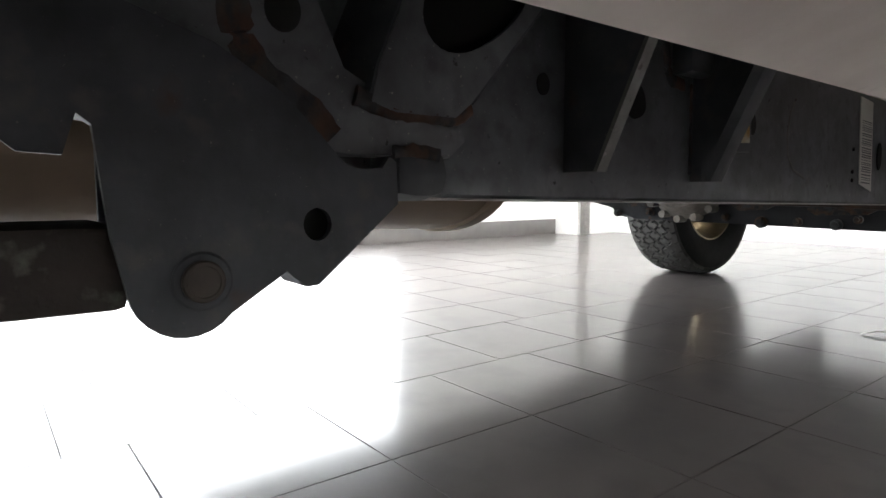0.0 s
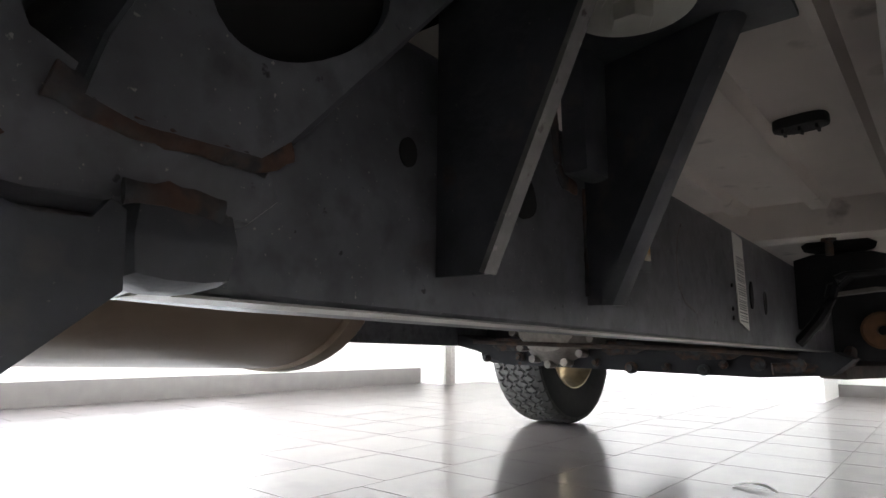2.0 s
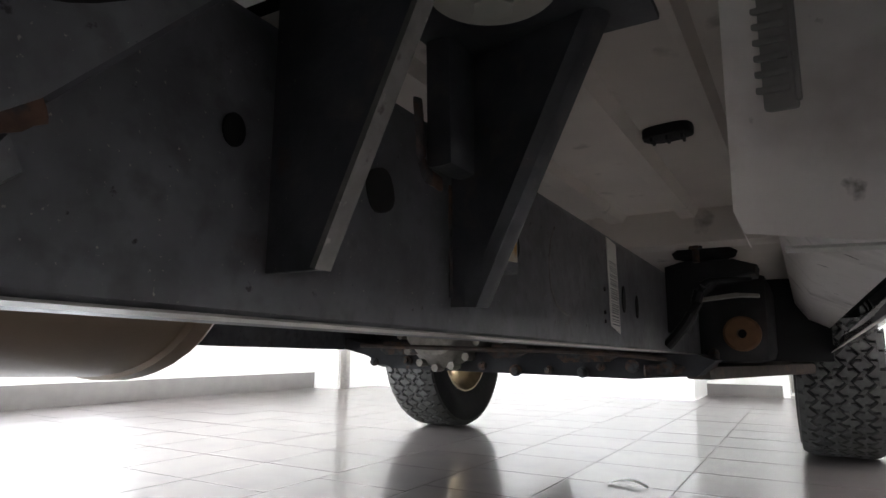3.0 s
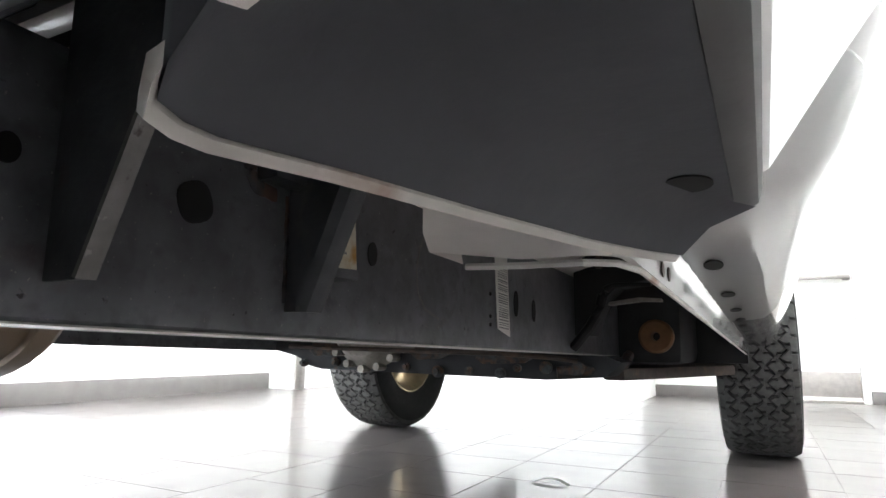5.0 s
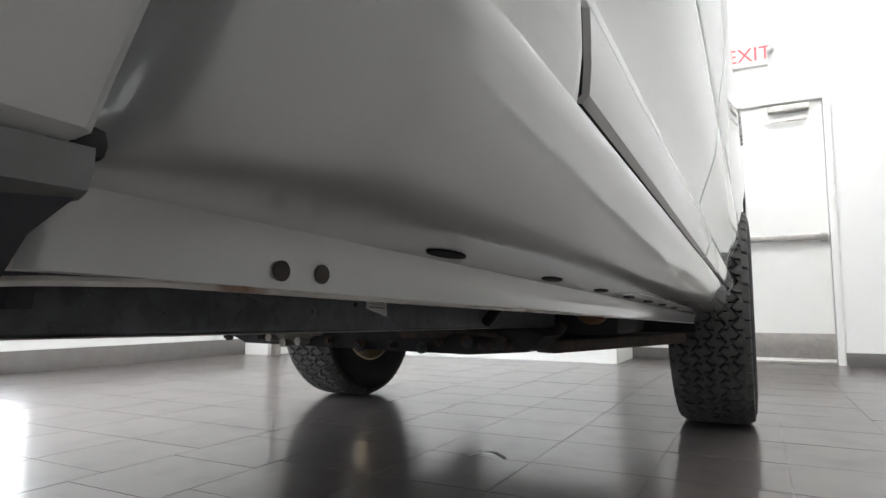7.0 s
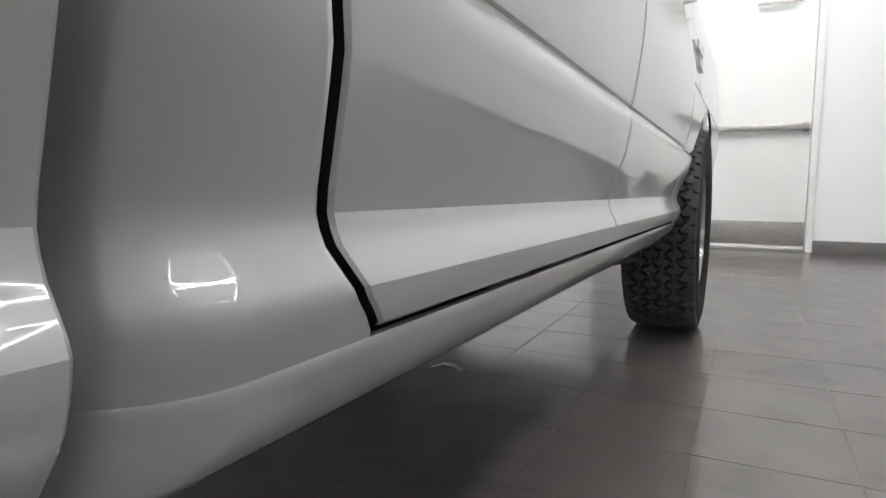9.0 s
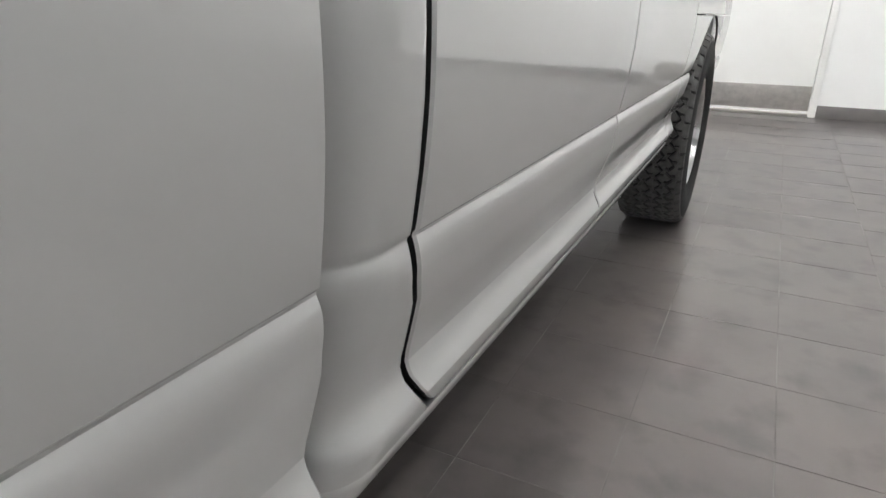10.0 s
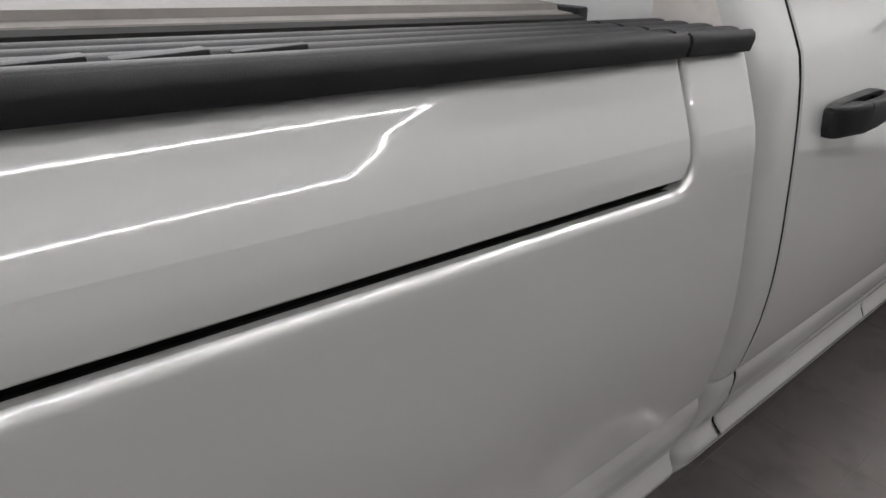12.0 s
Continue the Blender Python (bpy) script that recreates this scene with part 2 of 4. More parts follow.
def tube(bm, points, radius, n=10):
    rows = []
    pts = [Vector(p) for p in points]
    for i, p in enumerate(pts):
        d = (pts[min(i + 1, len(pts) - 1)] - pts[max(i - 1, 0)]).normalized()
        u = d.orthogonal().normalized() if abs(d.z) > 0.9 else d.cross(Vector((0, 0, 1))).normalized()
        w = d.cross(u)
        rad = radius[i] if isinstance(radius, (list, tuple)) else radius
        rows.append([bm.verts.new(p + u * rad * math.cos(2 * math.pi * k / n) + w * rad * math.sin(2 * math.pi * k / n)) for k in range(n)])
    for a, b in zip(rows, rows[1:]):
        for k in range(n):
            bm.faces.new((a[k], a[(k + 1) % n], b[(k + 1) % n], b[k]))
    bm.faces.new(rows[0])
    bm.faces.new(rows[-1])
    return bm


def sweep(bm, section, y0, y1, steps=1, shift=None):
    """A solid of constant (x, z) section along y. shift(y) gives a (dx, dz) for a place on the way."""
    rows = []
    for i in range(steps + 1):
        y = y0 + (y1 - y0) * i / steps
        dx, dz = shift(y) if shift else (0, 0)
        rows.append([bm.verts.new((x + dx, y, z + dz)) for x, z in section])
    k = len(section)
    for a, b in zip(rows, rows[1:]):
        for i in range(k):
            bm.faces.new((a[i], a[(i + 1) % k], b[(i + 1) % k], b[i]))
    bm.faces.new(rows[0])
    bm.faces.new(rows[-1])
    return bm


def empty(name, at, label, category, group=""):
    ob = new(name)
    ob.location = at
    ob.empty_display_size = 0.2
    return tagged(ob, label, category, group)


# ---- room ----
X0, X1, Y0, Y1 = -3.42, 13.0, -8.0, 3.09   # inner faces of the room
RECESS_Y = 2.42                            # nearer stretch of the end wall


def wall(name, lo, hi, label, mat=WALL):
    return tagged(part(name, boxed(lo, hi), mat, smooth=0), label, "wall", kind="structure")


floor = tagged(part("floor", boxed((X0 - 0.3, Y0 - 0.3, -0.2), (X1 + 0.3, Y1 + 0.3, -0.0010)), GROUT, smooth=0),
               "grey stone-look tile floor with dark grout joints", "floor", kind="structure")
ceiling = tagged(part("ceiling", boxed((X0 - 0.3, Y0 - 0.3, CEIL), (X1 + 0.3, Y1 + 0.3, CEIL + 0.2)), CEILING, smooth=0),
                 "plain white painted ceiling of the garage", "ceiling", kind="structure")

# left wall with a big window
WY0, WY1, WZ0, WZ1 = -6.3, -0.06, 0.22, 2.75
bm = bmesh.new()
prism(bm, [(Y0 - 0.3, 0), (1.78, 0), (1.78, CEIL), (Y0 - 0.3, CEIL)], "x", X0 - 0.22, X0,
      holes=[[(WY0, WZ0), (WY1, WZ0), (WY1, WZ1), (WY0, WZ1)]])
tagged(part("wall_left", bm, WALL, smooth=0), "white painted wall with a wide window", "wall", kind="structure")
window = empty("window_1", (X0 - 0.1, (WY0 + WY1) / 2, WZ0), "wide bright window with slim white frame", "window")
tagged(window, kind="structure")
bm = bmesh.new()
for lo, hi in (((WY0, WZ0), (WY1, WZ0 + 0.06)), ((WY0, WZ1 - 0.06), (WY1, WZ1)), ((WY0, WZ0 + 0.06), (WY0 + 0.06, WZ1 - 0.06)), ((WY1 - 0.06, WZ0 + 0.06), (WY1, WZ1 - 0.06)),
               ((-3.31, WZ0 + 0.06), (-3.25, WZ1 - 0.06))):
    box(bm, (X0 - 0.15, lo[0], lo[1]), (X0 - 0.07, hi[0], hi[1]), 0.004)
part("window_frame", bm, DOORPAINT, window)
backdrop = tagged(part("backdrop", boxed((X0 - 2.6, Y0 - 3, -0.2), (X0 - 2.5, 4.0, 5.0)), OUTSIDE, smooth=0),
                  "plain bright overcast daylight outside the window", "backdrop", kind="structure")

wall("wall_pier", (X0 - 0.22, 1.78, 0), (-3.12, RECESS_Y, CEIL), "white painted pier beside the end wall")
wall("wall_end", (-3.12, RECESS_Y, 0), (-0.16, RECESS_Y + 0.2, CEIL), "white painted end wall")
wall("wall_return", (-0.16, RECESS_Y - 0.03, 0), (0.0, Y1 + 0.2, CEIL), "white painted corner pier of the end wall")
DX0, DX1, DZ1 = 0.64, 1.568, 2.165
bm = bmesh.new()
prism(bm, [(0.0, 0), (DX0 - 0.045, 0), (DX0 - 0.045, DZ1 + 0.06), (DX1 + 0.045, DZ1 + 0.06), (DX1 + 0.045, 0), (X1 + 0.3, 0), (X1 + 0.3, CEIL), (0.0, CEIL)],
      "y", Y1, Y1 + 0.2)
tagged(part("wall_door", bm, WALL, smooth=0), "white painted wall round the exit door", "wall", kind="structure")
wall("wall_right", (X1, Y0 - 0.3, 0), (X1 + 0.3, Y1, CEIL), "plain white painted side wall")
wall("wall_rear", (X0 - 0.22, Y0 - 0.3, 0), (X1, Y0, CEIL), "plain white painted rear wall")
for nm, lo, hi in (("baseboard_left", (X0, Y0, 0), (X0 + 0.012, 1.78, 0.15)), ("baseboard_door", (DX1 + 0.055, Y1 - 0.012, 0), (X1, Y1, 0.10)),
                   ("baseboard_niche", (0.0, Y1 - 0.012, 0), (DX0 - 0.055, Y1, 0.10)), ("baseboard_right", (X1 - 0.012, Y0, 0), (X1, Y1 - 0.012, 0.12)),
                   ("baseboard_rear", (X0 + 0.012, Y0, 0), (X1 - 0.012, Y0 + 0.012, 0.12))):
    tagged(part(nm, boxed(lo, hi, 0.002), BASE), "grey tile baseboard along the wall", "baseboard", kind="structure")

# slim steel corner post
tagged(part("corner_post", boxed((-3.10, 1.80, 0), (-3.03, 1.86, 2.2), 0.006), STEEL), "slim grey steel post at the wall corner", "post")

# exit door
door = empty("door_1", ((DX0 + DX1) / 2, Y1 + 0.05, 0), "closed white exit door with steel kick plate", "door")
tagged(door, kind="structure")
bm = bmesh.new()
for lo, hi in (((DX0 - 0.05, 0), (DX0, DZ1 + 0.065)), ((DX1, 0), (DX1 + 0.05, DZ1 + 0.065)), ((DX0, DZ1), (DX1, DZ1 + 0.065))):
    box(bm, (lo[0], Y1 - 0.02, lo[1]), (hi[0], Y1 + 0.12, hi[1]), 0.003)
part("door_frame", bm, DOORPAINT, door)
part("door_leaf", boxed((DX0 + 0.004, Y1 + 0.03, 0.02), (DX1 - 0.004, Y1 + 0.075, DZ1 - 0.004), 0.003), DOORPAINT, door)
part("kick_plate", boxed((DX0 + 0.01, Y1 + 0.026, 0.045), (DX1 - 0.006, Y1 + 0.0295, 0.245), 0.001), STEEL, door, "brushed steel kick plate")
part("threshold", boxed((DX0, Y1 - 0.015, 0.0), (DX1, Y1 + 0.1, 0.022), 0.004), STEEL, door)
bm = bmesh.new()
box(bm, (DX0 + 0.05, Y1 - 0.05, 0.995), (DX1 - 0.02, Y1 - 0.012, 1.045), 0.008)
box(bm, (DX0 + 0.05, Y1 - 0.012, 0.985), (DX0 + 0.2, Y1 + 0.03, 1.055), 0.006)
box(bm, (DX1 - 0.07, Y1 - 0.012, 0.985), (DX1 - 0.02, Y1 + 0.03, 1.055), 0.006)
part("panic_bar", bm, STEEL, door, "brushed steel panic bar")
closer = part("door_closer", boxed((1.17, Y1 - 0.05, 2.085), (1.47, Y1 + 0.03, 2.135), 0.006), STEEL, door, "grey steel door closer")
bm = bmesh.new()
box(bm, (1.13, Y1 - 0.035, 2.00), (1.45, Y1 - 0.015, 2.02), 0.003, None)
part("closer_arm", bm, STEEL, closer)

# exit sign
sign = empty("exit_sign", (1.05, Y1, 2.51), "white exit sign with red letters on the wall", "exit sign")
part("housing", boxed((0.905, Y1 - 0.05, 2.51), (1.19, Y1 - 0.002, 2.705), 0.008), SIGNWHITE, sign)
txt = bpy.data.curves.new("exit_text", "FONT")
txt.body, txt.size, txt.align_x, txt.align_y, txt.extrude = "EXIT", 0.17, "CENTER", "CENTER", 0.002
tob = new("letters", txt)
tob.matrix_world = pose(1.048, Y1 - 0.053, 2.607, 90, 0, 0)
dg = bpy.context.evaluated_depsgraph_get()
me = bpy.data.meshes.new_from_object(tob.evaluated_get(dg))
me.transform(tob.matrix_world)
bpy.data.objects.remove(tob)
me.materials.clear()
part("letters", me, SIGNRED, sign, "red letters")
bm = lathe(bmesh.new(), [(0.001, 0.0), (0.03, 0.0), (0.034, 0.02), (0.02, 0.05), (0.001, 0.052)], along("x", (1.19, Y1 - 0.03, 2.65)), 16)
part("lamp_head", bm, SIGNWHITE, sign)

# LED tube rectangles under the ceiling
def tube_frame(x0, x1, y0, y1, thick=0.023):
    pts = [(x0, y0), (x1, y0), (x1, y1), (x0, y1)]
    lamp = empty("ceiling_light", ((x0 + x1) / 2, (y0 + y1) / 2, CEIL), "rectangle of white LED tubes under the ceiling", "ceiling light", "LED frames on the ceiling")
    for (ax, ay), (bx, by) in zip(pts, pts[1:] + pts[:1]):
        d = Vector((bx - ax, by - ay, 0)).normalized() * 0.03
        bm = tube(bmesh.new(), [(ax + d.x, ay + d.y, CEIL - 0.05), (bx - d.x, by - d.y, CEIL - 0.05)], thick, 8)
        part("led_tube", bm, TUBE, lamp)


for x0, x1 in ((-2.6, -1.1), (1.0, 2.62)):
    tube_frame(x0, x1, -4.3, -0.65)
    tube_frame(x0, x1, 0.0, 1.3)
tube_frame(5.0, 7.3, -3.75, 0.50, 0.009)

# small paper scrap on the floor
bm = bmesh.new()
pts = [(-0.055, -0.012, 0.002), (-0.02, 0.012, 0.012), (0.02, 0.008, 0.012), (0.055, -0.006, 0.002)]
vs = []
for x, y, z in pts:
    vs.append([bm.verts.new((0.30 + x, -0.95 + y + dy, z + dz)) for dy, dz in ((-0.012, 0), (0.012, 0), (0.012, 0.0015), (-0.012, 0.0015))])
for a, b in zip(vs, vs[1:]):
    for i in range(4):
        bm.faces.new((a[i], a[(i + 1) % 4], b[(i + 1) % 4], b[i]))
bm.faces.new(vs[0]), bm.faces.new(vs[-1])
tagged(part("paper_scrap", bm, SCRAP), "small crumpled grey paper scrap on the floor", "litter")

# ---- truck ----
truck = empty("pickup_truck", (0, -1.8, 0), "white crew cab pickup truck with black all-terrain tyres", "pickup truck")

SIDE = [(0.440, 0.8680), (0.452, 0.8760), (0.470, 0.9010), (0.500, 0.9270), (0.520, 0.9410), (0.533, 0.9490), (0.545, 0.9535), (0.556, 0.9563), (0.564, 0.9575), (0.572, 0.9550), (0.580, 0.9510), (0.590, 0.9460), (0.600, 0.9430),
        (0.610, 0.9420), (0.625, 0.9455), (0.640, 0.9505), (0.660, 0.9570), (0.680, 0.9635), (0.700, 0.9695), (0.722, 0.9728), (0.732, 0.9748), (0.740, 0.9760), (0.750, 0.9767), (0.757, 0.9764), (0.762, 0.9752), (0.768, 0.9732), (0.7705, 0.9722), (0.7735, 0.9728), (0.777, 0.9758), (0.786, 0.9778), (0.84, 0.9865), (0.90, 0.9930), (0.98, 0.9955), (1.06, 0.9915),
        (1.14, 0.9835), (1.22, 0.9745), (1.29, 0.9645), (1.34, 0.9550), (1.38, 0.9435), (1.41, 0.9280), (1.47, 0.8950)]


def side_x(z):
    """The body's half width at a height: straight steps low down, a smooth curve above the crease."""
    for i in range(len(SIDE) - 1):
        (z0, x0), (z1, x1) = SIDE[i], SIDE[i + 1]
        if z <= z1:
            k = max(0.0, (z - z0) / (z1 - z0))
            if z0 < 0.7859 or i + 2 >= len(SIDE):
                return x0 + (x1 - x0) * k
            m = (x1 - x0) / (z1 - z0)
            a = m if z0 < 0.787 else (x1 - SIDE[i - 1][1]) / (z1 - SIDE[i - 1][0])
            b = (SIDE[i + 2][1] - x0) / (SIDE[i + 2][0] - z0)
            h = z1 - z0
            return (2 * k ** 3 - 3 * k ** 2 + 1) * x0 + (k ** 3 - 2 * k ** 2 + k) * h * a + (3 * k ** 2 - 2 * k ** 3) * x1 + (k ** 3 - k ** 2) * h * b
    return SIDE[-1][1]


def box_in(y, z):
    """The storage box face leans in more than the doors do above its middle."""
    pts = [(1.262, 0.0), (1.29, 0.0025), (1.31, 0.0062), (1.33, 0.0102), (1.35, 0.0138), (1.38, 0.0170), (1.41, 0.0170)]
    for (z0, d0), (z1, d1) in zip(pts, pts[1:]):
        if z <= z1:
            return d0 + (d1 - d0) * max(0.0, (z - z0) / (z1 - z0))
    return pts[-1][1]


def rake(y, z):
    """The body lines fall towards the front: most at the crease and along the bed."""
    if z < 0.62:
        k = 0.025
    elif z < 0.72:
        k = 0.025 + 0.008 * (z - 0.62) / 0.10
    else:
        k = 0.033
    if y < -2.565 and z > 0.8:
        k += 0.027 * min(1.0, (z - 0.8) / 0.3)
    return -k * (y + 2.45)


def skin(z0, z1, ya, yb, mirror=False, ny=8, inset=None, depth=0.008, more=(), marks=()):
    """A body panel between heights z0 and z1; ya(z) and yb(z) give its rear and front edges, inset(y, z) draws it inward, and its rim is turned in."""
    zs = sorted({round(z, 4) for z, _ in SIDE if z0 + 0.004 < z < z1 - 0.004} | {z0, z0 + 0.003, z1 - 0.003, z1} | {z for z in more if z0 < z < z1})
    fine = []
    for a, b in zip(zs, zs[1:]):
        k = max(1, int((b - a) / (0.013 if a > 0.78 else 0.03)))
        fine += [a + (b - a) * i / k for i in range(k)]
    zs = fine + [zs[-1]]
    ts = sorted({0.0, 1.0} | {i / ny for i in range(ny + 1)})
    bm = bmesh.new()
    s = -1 if mirror else 1
    rows = []
    for iz, z in enumerate(zs):
        a, b = ya(z), yb(z)
        ys = sorted([a, a + 0.003] + [a + (b - a) * t for t in ts[1:-1]] + [b - 0.003, b] + [a + d if d > 0 else b + d for d in marks])
        row = []
        for iy, y in enumerate(ys):
            x = side_x(z) - (0.003 if iy in (0, len(ys) - 1) else 0) - (0.003 if iz in (0, len(zs) - 1) else 0)
            if inset:
                x -= inset(y, z)
            row.append(bm.verts.new((s * x, y, z + rake(y, z))))
        rows.append(row)
    for p, q in zip(rows, rows[1:]):
        for i in range(len(p) - 1):
            bm.faces.new((p[i], p[i + 1], q[i + 1], q[i]))
    rim = rows[0] + [r[-1] for r in rows[1:-1]] + rows[-1][::-1] + [r[0] for r in rows[-2:0:-1]]
    inner = [bm.verts.new((v.co.x - s * (0.0015 if z0 < 0.465 and i < len(rows[0]) else depth), v.co.y, v.co.z)) for i, v in enumerate(rim)]
    for i in range(len(rim)):
        j = (i + 1) % len(rim)
        foot = z0 < 0.5 and i < len(rows[0]) - 1
        bm.faces.new((rim[i], rim[j], inner[j], inner[i])).material_index = 0 if foot else 1
    return bm


CAB_REAR, BED_FRONT, DOOR_LOW = -2.548, -2.561, 0.532


def gap_rear(z):
    """The rear edge of the rear door: upright above, running forward to its foot below."""
    pts = [(0.53, -2.3530), (0.538, -2.3580), (0.547, -2.3690), (0.558, -2.3800), (0.572, -2.3890), (0.59, -2.3960), (0.605, -2.3980), (0.64, -2.4040), (0.70, -2.4150), (0.755, -2.4285), (0.775, -2.4265), (1.0, -2.4260), (1.5, -2.4250)]
    for (z0, y0), (z1, y1) in zip(pts, pts[1:]):
        if z <= z1:
            return y0 + (y1 - y0) * max(0.0, (z - z0) / (z1 - z0))
    return pts[-1][1]


def rear_path(sx, r, cut=0.0):
    """The way round the cab's rear corner: side, rounded corner, rear face, inner edge. cut draws the inner edge outward."""
    pts = [(sx, CAB_REAR + r + 0.003)]
    pts += [(sx - r + r * math.cos(a), CAB_REAR + r - r * math.sin(a)) for a in np.linspace(0.12, math.pi / 2, 9)]
    inner, e = sx - r, 0.754 + cut
    return pts + [(e + 0.015 + (inner - e - 0.015) * 0.5, CAB_REAR), (e + 0.017, CAB_REAR), (e + 0.007, CAB_REAR - 0.006), (e, CAB_REAR - 0.011), (e, CAB_REAR + 0.030 - cut)]


def cab_wrap(mirror):
    """The cab's rear quarter and rocker in one skin: seam flange, underside, rocker side, wrapped round to the rear face and to the inner edge."""
    s = -1 if mirror else 1
    bm = bmesh.new()

    def grid(rows, gap=False):
        vs = [[bm.verts.new((s * x, y, z + rake(y, z))) for x, y, z in row] for row in rows]
        for p, q in zip(vs, vs[1:]):
            for i in range(len(p) - 1):
                bm.faces.new((p[i], p[i + 1], q[i + 1], q[i])).material_index = 2 if gap and i == 0 else 0
        return vs

    ys = list(np.linspace(-0.60, -2.43, 70))
    low = []
    for z, xo in ((0.436, 0.842), (0.4365, 0.8455), (0.446, 0.8465), (0.455, 0.8475), (0.4605, 0.8515), (0.4625, 0.872), (0.4645, 0.896), (0.468, 0.913), (0.476, 0.9225), (0.488, 0.931), (0.50, 0.9375), (0.515, 0.944), (0.524, 0.9475), (0.527, 0.947), (0.527, 0.939)):
        row = []
        for y in ys:
            dent = 0.0
            if 0.440 < z < 0.462 and y > -2.38:
                dent = 0.0016 * math.sin(y * 2 * math.pi / 0.052) * (0.6 + 0.4 * math.sin(y * 9.1))
            row.append((xo - dent, y, z))
        row += [(x, y, z + 0.004 * max(0.0, min(1.0, (0.80 - x) / 0.03)) * (z < 0.45)) for x, y in rear_path(xo, max(0.012, min(0.080, (xo - 0.82) * 0.72)), 0.004 * max(0.0, min(1.0, (0.445 - z) / 0.009)) ** 2)]
        low.append(row)
    grid(low)
    up = []
    for z in sorted({0.527, 0.532} | {z for z, _ in SIDE if z > 0.535} | {0.95, 1.02, 1.1, 1.18, 1.26}):
        sx = side_x(z) if z > 0.528 else 0.947
        front = gap_rear(z) - 0.0055
        up.append([(x, y, z) for x, y in [(sx - 0.009, front), (sx - 0.003, front), (sx, front - 0.003), (sx, front - 0.008)] + rear_path(sx, 0.080)])
    grid(up, True)
    return bm


MIDGAP = -1.60


def loft_bar(bm, stations, z, turn):
    """A rounded bar through (y, x, thickness, half height); turn: its section follows the bend of the way."""
    rows = []
    for k, (y, x, thick, high) in enumerate(stations):
        ya, xa = stations[max(0, k - 1)][:2]
        yb, xb = stations[min(len(stations) - 1, k + 1)][:2]
        n = Vector((yb - ya, xb - xa)).normalized() if turn else Vector((1, 0))
        row = []
        for a in np.linspace(0, 2 * math.pi, 28, endpoint=False):
            c, d = math.cos(a), math.sin(a)
            u = math.copysign(abs(c) ** 0.5, c) * thick / 2
            row.append(bm.verts.new((x + n.x * u, y - n.y * u, z + math.copysign(abs(d) ** 0.42, d) * high)))
        rows.append(row)
    for a, b in zip(rows, rows[1:]):
        for i in range(28):
            bm.faces.new((a[i], b[i], b[(i + 1) % 28], a[(i + 1) % 28]))
    bm.faces.new(rows[0])
    bm.faces.new(rows[-1][::-1])


for mirror in (False, True):
    corner = part("cab_corner_panel", cab_wrap(mirror), PAINT, truck, "white painted cab corner and rocker panel", smooth=48)
    corner.data.materials.append(PAINT_IN)
    corner.data.materials.append(BLACK)
    for poly in corner.data.polygons:
        if poly.material_index == 0 and poly.center.y < CAB_REAR + 0.06 and (abs(poly.center.x) < 0.765 or poly.center.y < CAB_REAR + 0.004) and abs(poly.center.x) < 0.862:
            poly.material_index = 1
    rear_door = part("rear_door", skin(DOOR_LOW, 1.47, lambda z: gap_rear(z) + 0.0055, lambda z: MIDGAP - 0.004 - 0.03 * max(0, z - 0.9), mirror), PAINT, truck, "white rear door", smooth=18, rim=BLACK)
    front_door = part("front_door", skin(DOOR_LOW, 1.47, lambda z: MIDGAP + 0.004 - 0.03 * max(0, z - 0.9), lambda z: -0.66, mirror), PAINT, truck, "white front door", smooth=18, rim=BLACK)

    # handles
    for door_part, y0 in ((rear_door, -2.338), (front_door, -1.530)):
        L, H = 0.225, 0.060
        hz = 1.260 - 0.024 * (y0 + 2.385)
        xs = side_x(hz)
        bm = prism(bmesh.new(), oval(y0 + L / 2, hz, L / 2, H / 2, 0, 36, 0.42), "x", xs - 0.012, xs + 0.013, 0.003,
                   holes=[oval(y0 + 0.135, hz, 0.062, H / 2 - 0.006, 0, 28, 0.6)])
        prism(bm, oval(y0 + 0.135, hz, 0.064, H / 2 - 0.004, 0, 24, 0.6), "x", xs - 0.004, xs + 0.002)
        # fixed rear block that rises from the door, and the pull that curves back to it
        loft_bar(bm, [(y0 + 0.003, xs + 0.006, 0.014, 0.0255), (y0 + 0.008, xs + 0.010, 0.021, 0.0275), (y0 + 0.020, xs + 0.014, 0.030, 0.0285), (y0 + 0.045, xs + 0.018, 0.036, 0.0285),
                      (y0 + 0.065, xs + 0.021, 0.040, 0.0285), (y0 + 0.080, xs + 0.030, 0.030, 0.0280), (y0 + 0.0845, xs + 0.033, 0.0235, 0.0275), (y0 + 0.0855, xs + 0.033, 0.020, 0.0255)], hz, False)
        loft_bar(bm, [(y0 + 0.0872, xs + 0.033, 0.020, 0.0255), (y0 + 0.0885, xs + 0.033, 0.0235, 0.0275), (y0 + 0.14, xs + 0.0335, 0.0225, 0.0270), (y0 + 0.180, xs + 0.031, 0.0215, 0.0262),
                      (y0 + 0.200, xs + 0.0265, 0.0205, 0.0255), (y0 + 0.211, xs + 0.018, 0.0195, 0.0250), (y0 + 0.2145, xs + 0.006, 0.019, 0.0250), (y0 + 0.2150, xs - 0.004, 0.019, 0.0250)], hz, True)
        if mirror:
            bmesh.ops.scale(bm, vec=(-1, 1, 1), verts=bm.verts[:])
            bmesh.ops.reverse_faces(bm, faces=bm.faces[:])
        part("door_handle", bm, PLASTIC, door_part, "black plastic pull handle", smooth=40)

# fender with its wheel arch
ARCH_R = 0.55


def arch_edge(z):
    k = ARCH_R ** 2 - (z - 0.42) ** 2
    return -math.sqrt(k) if k > 0 else 0.0


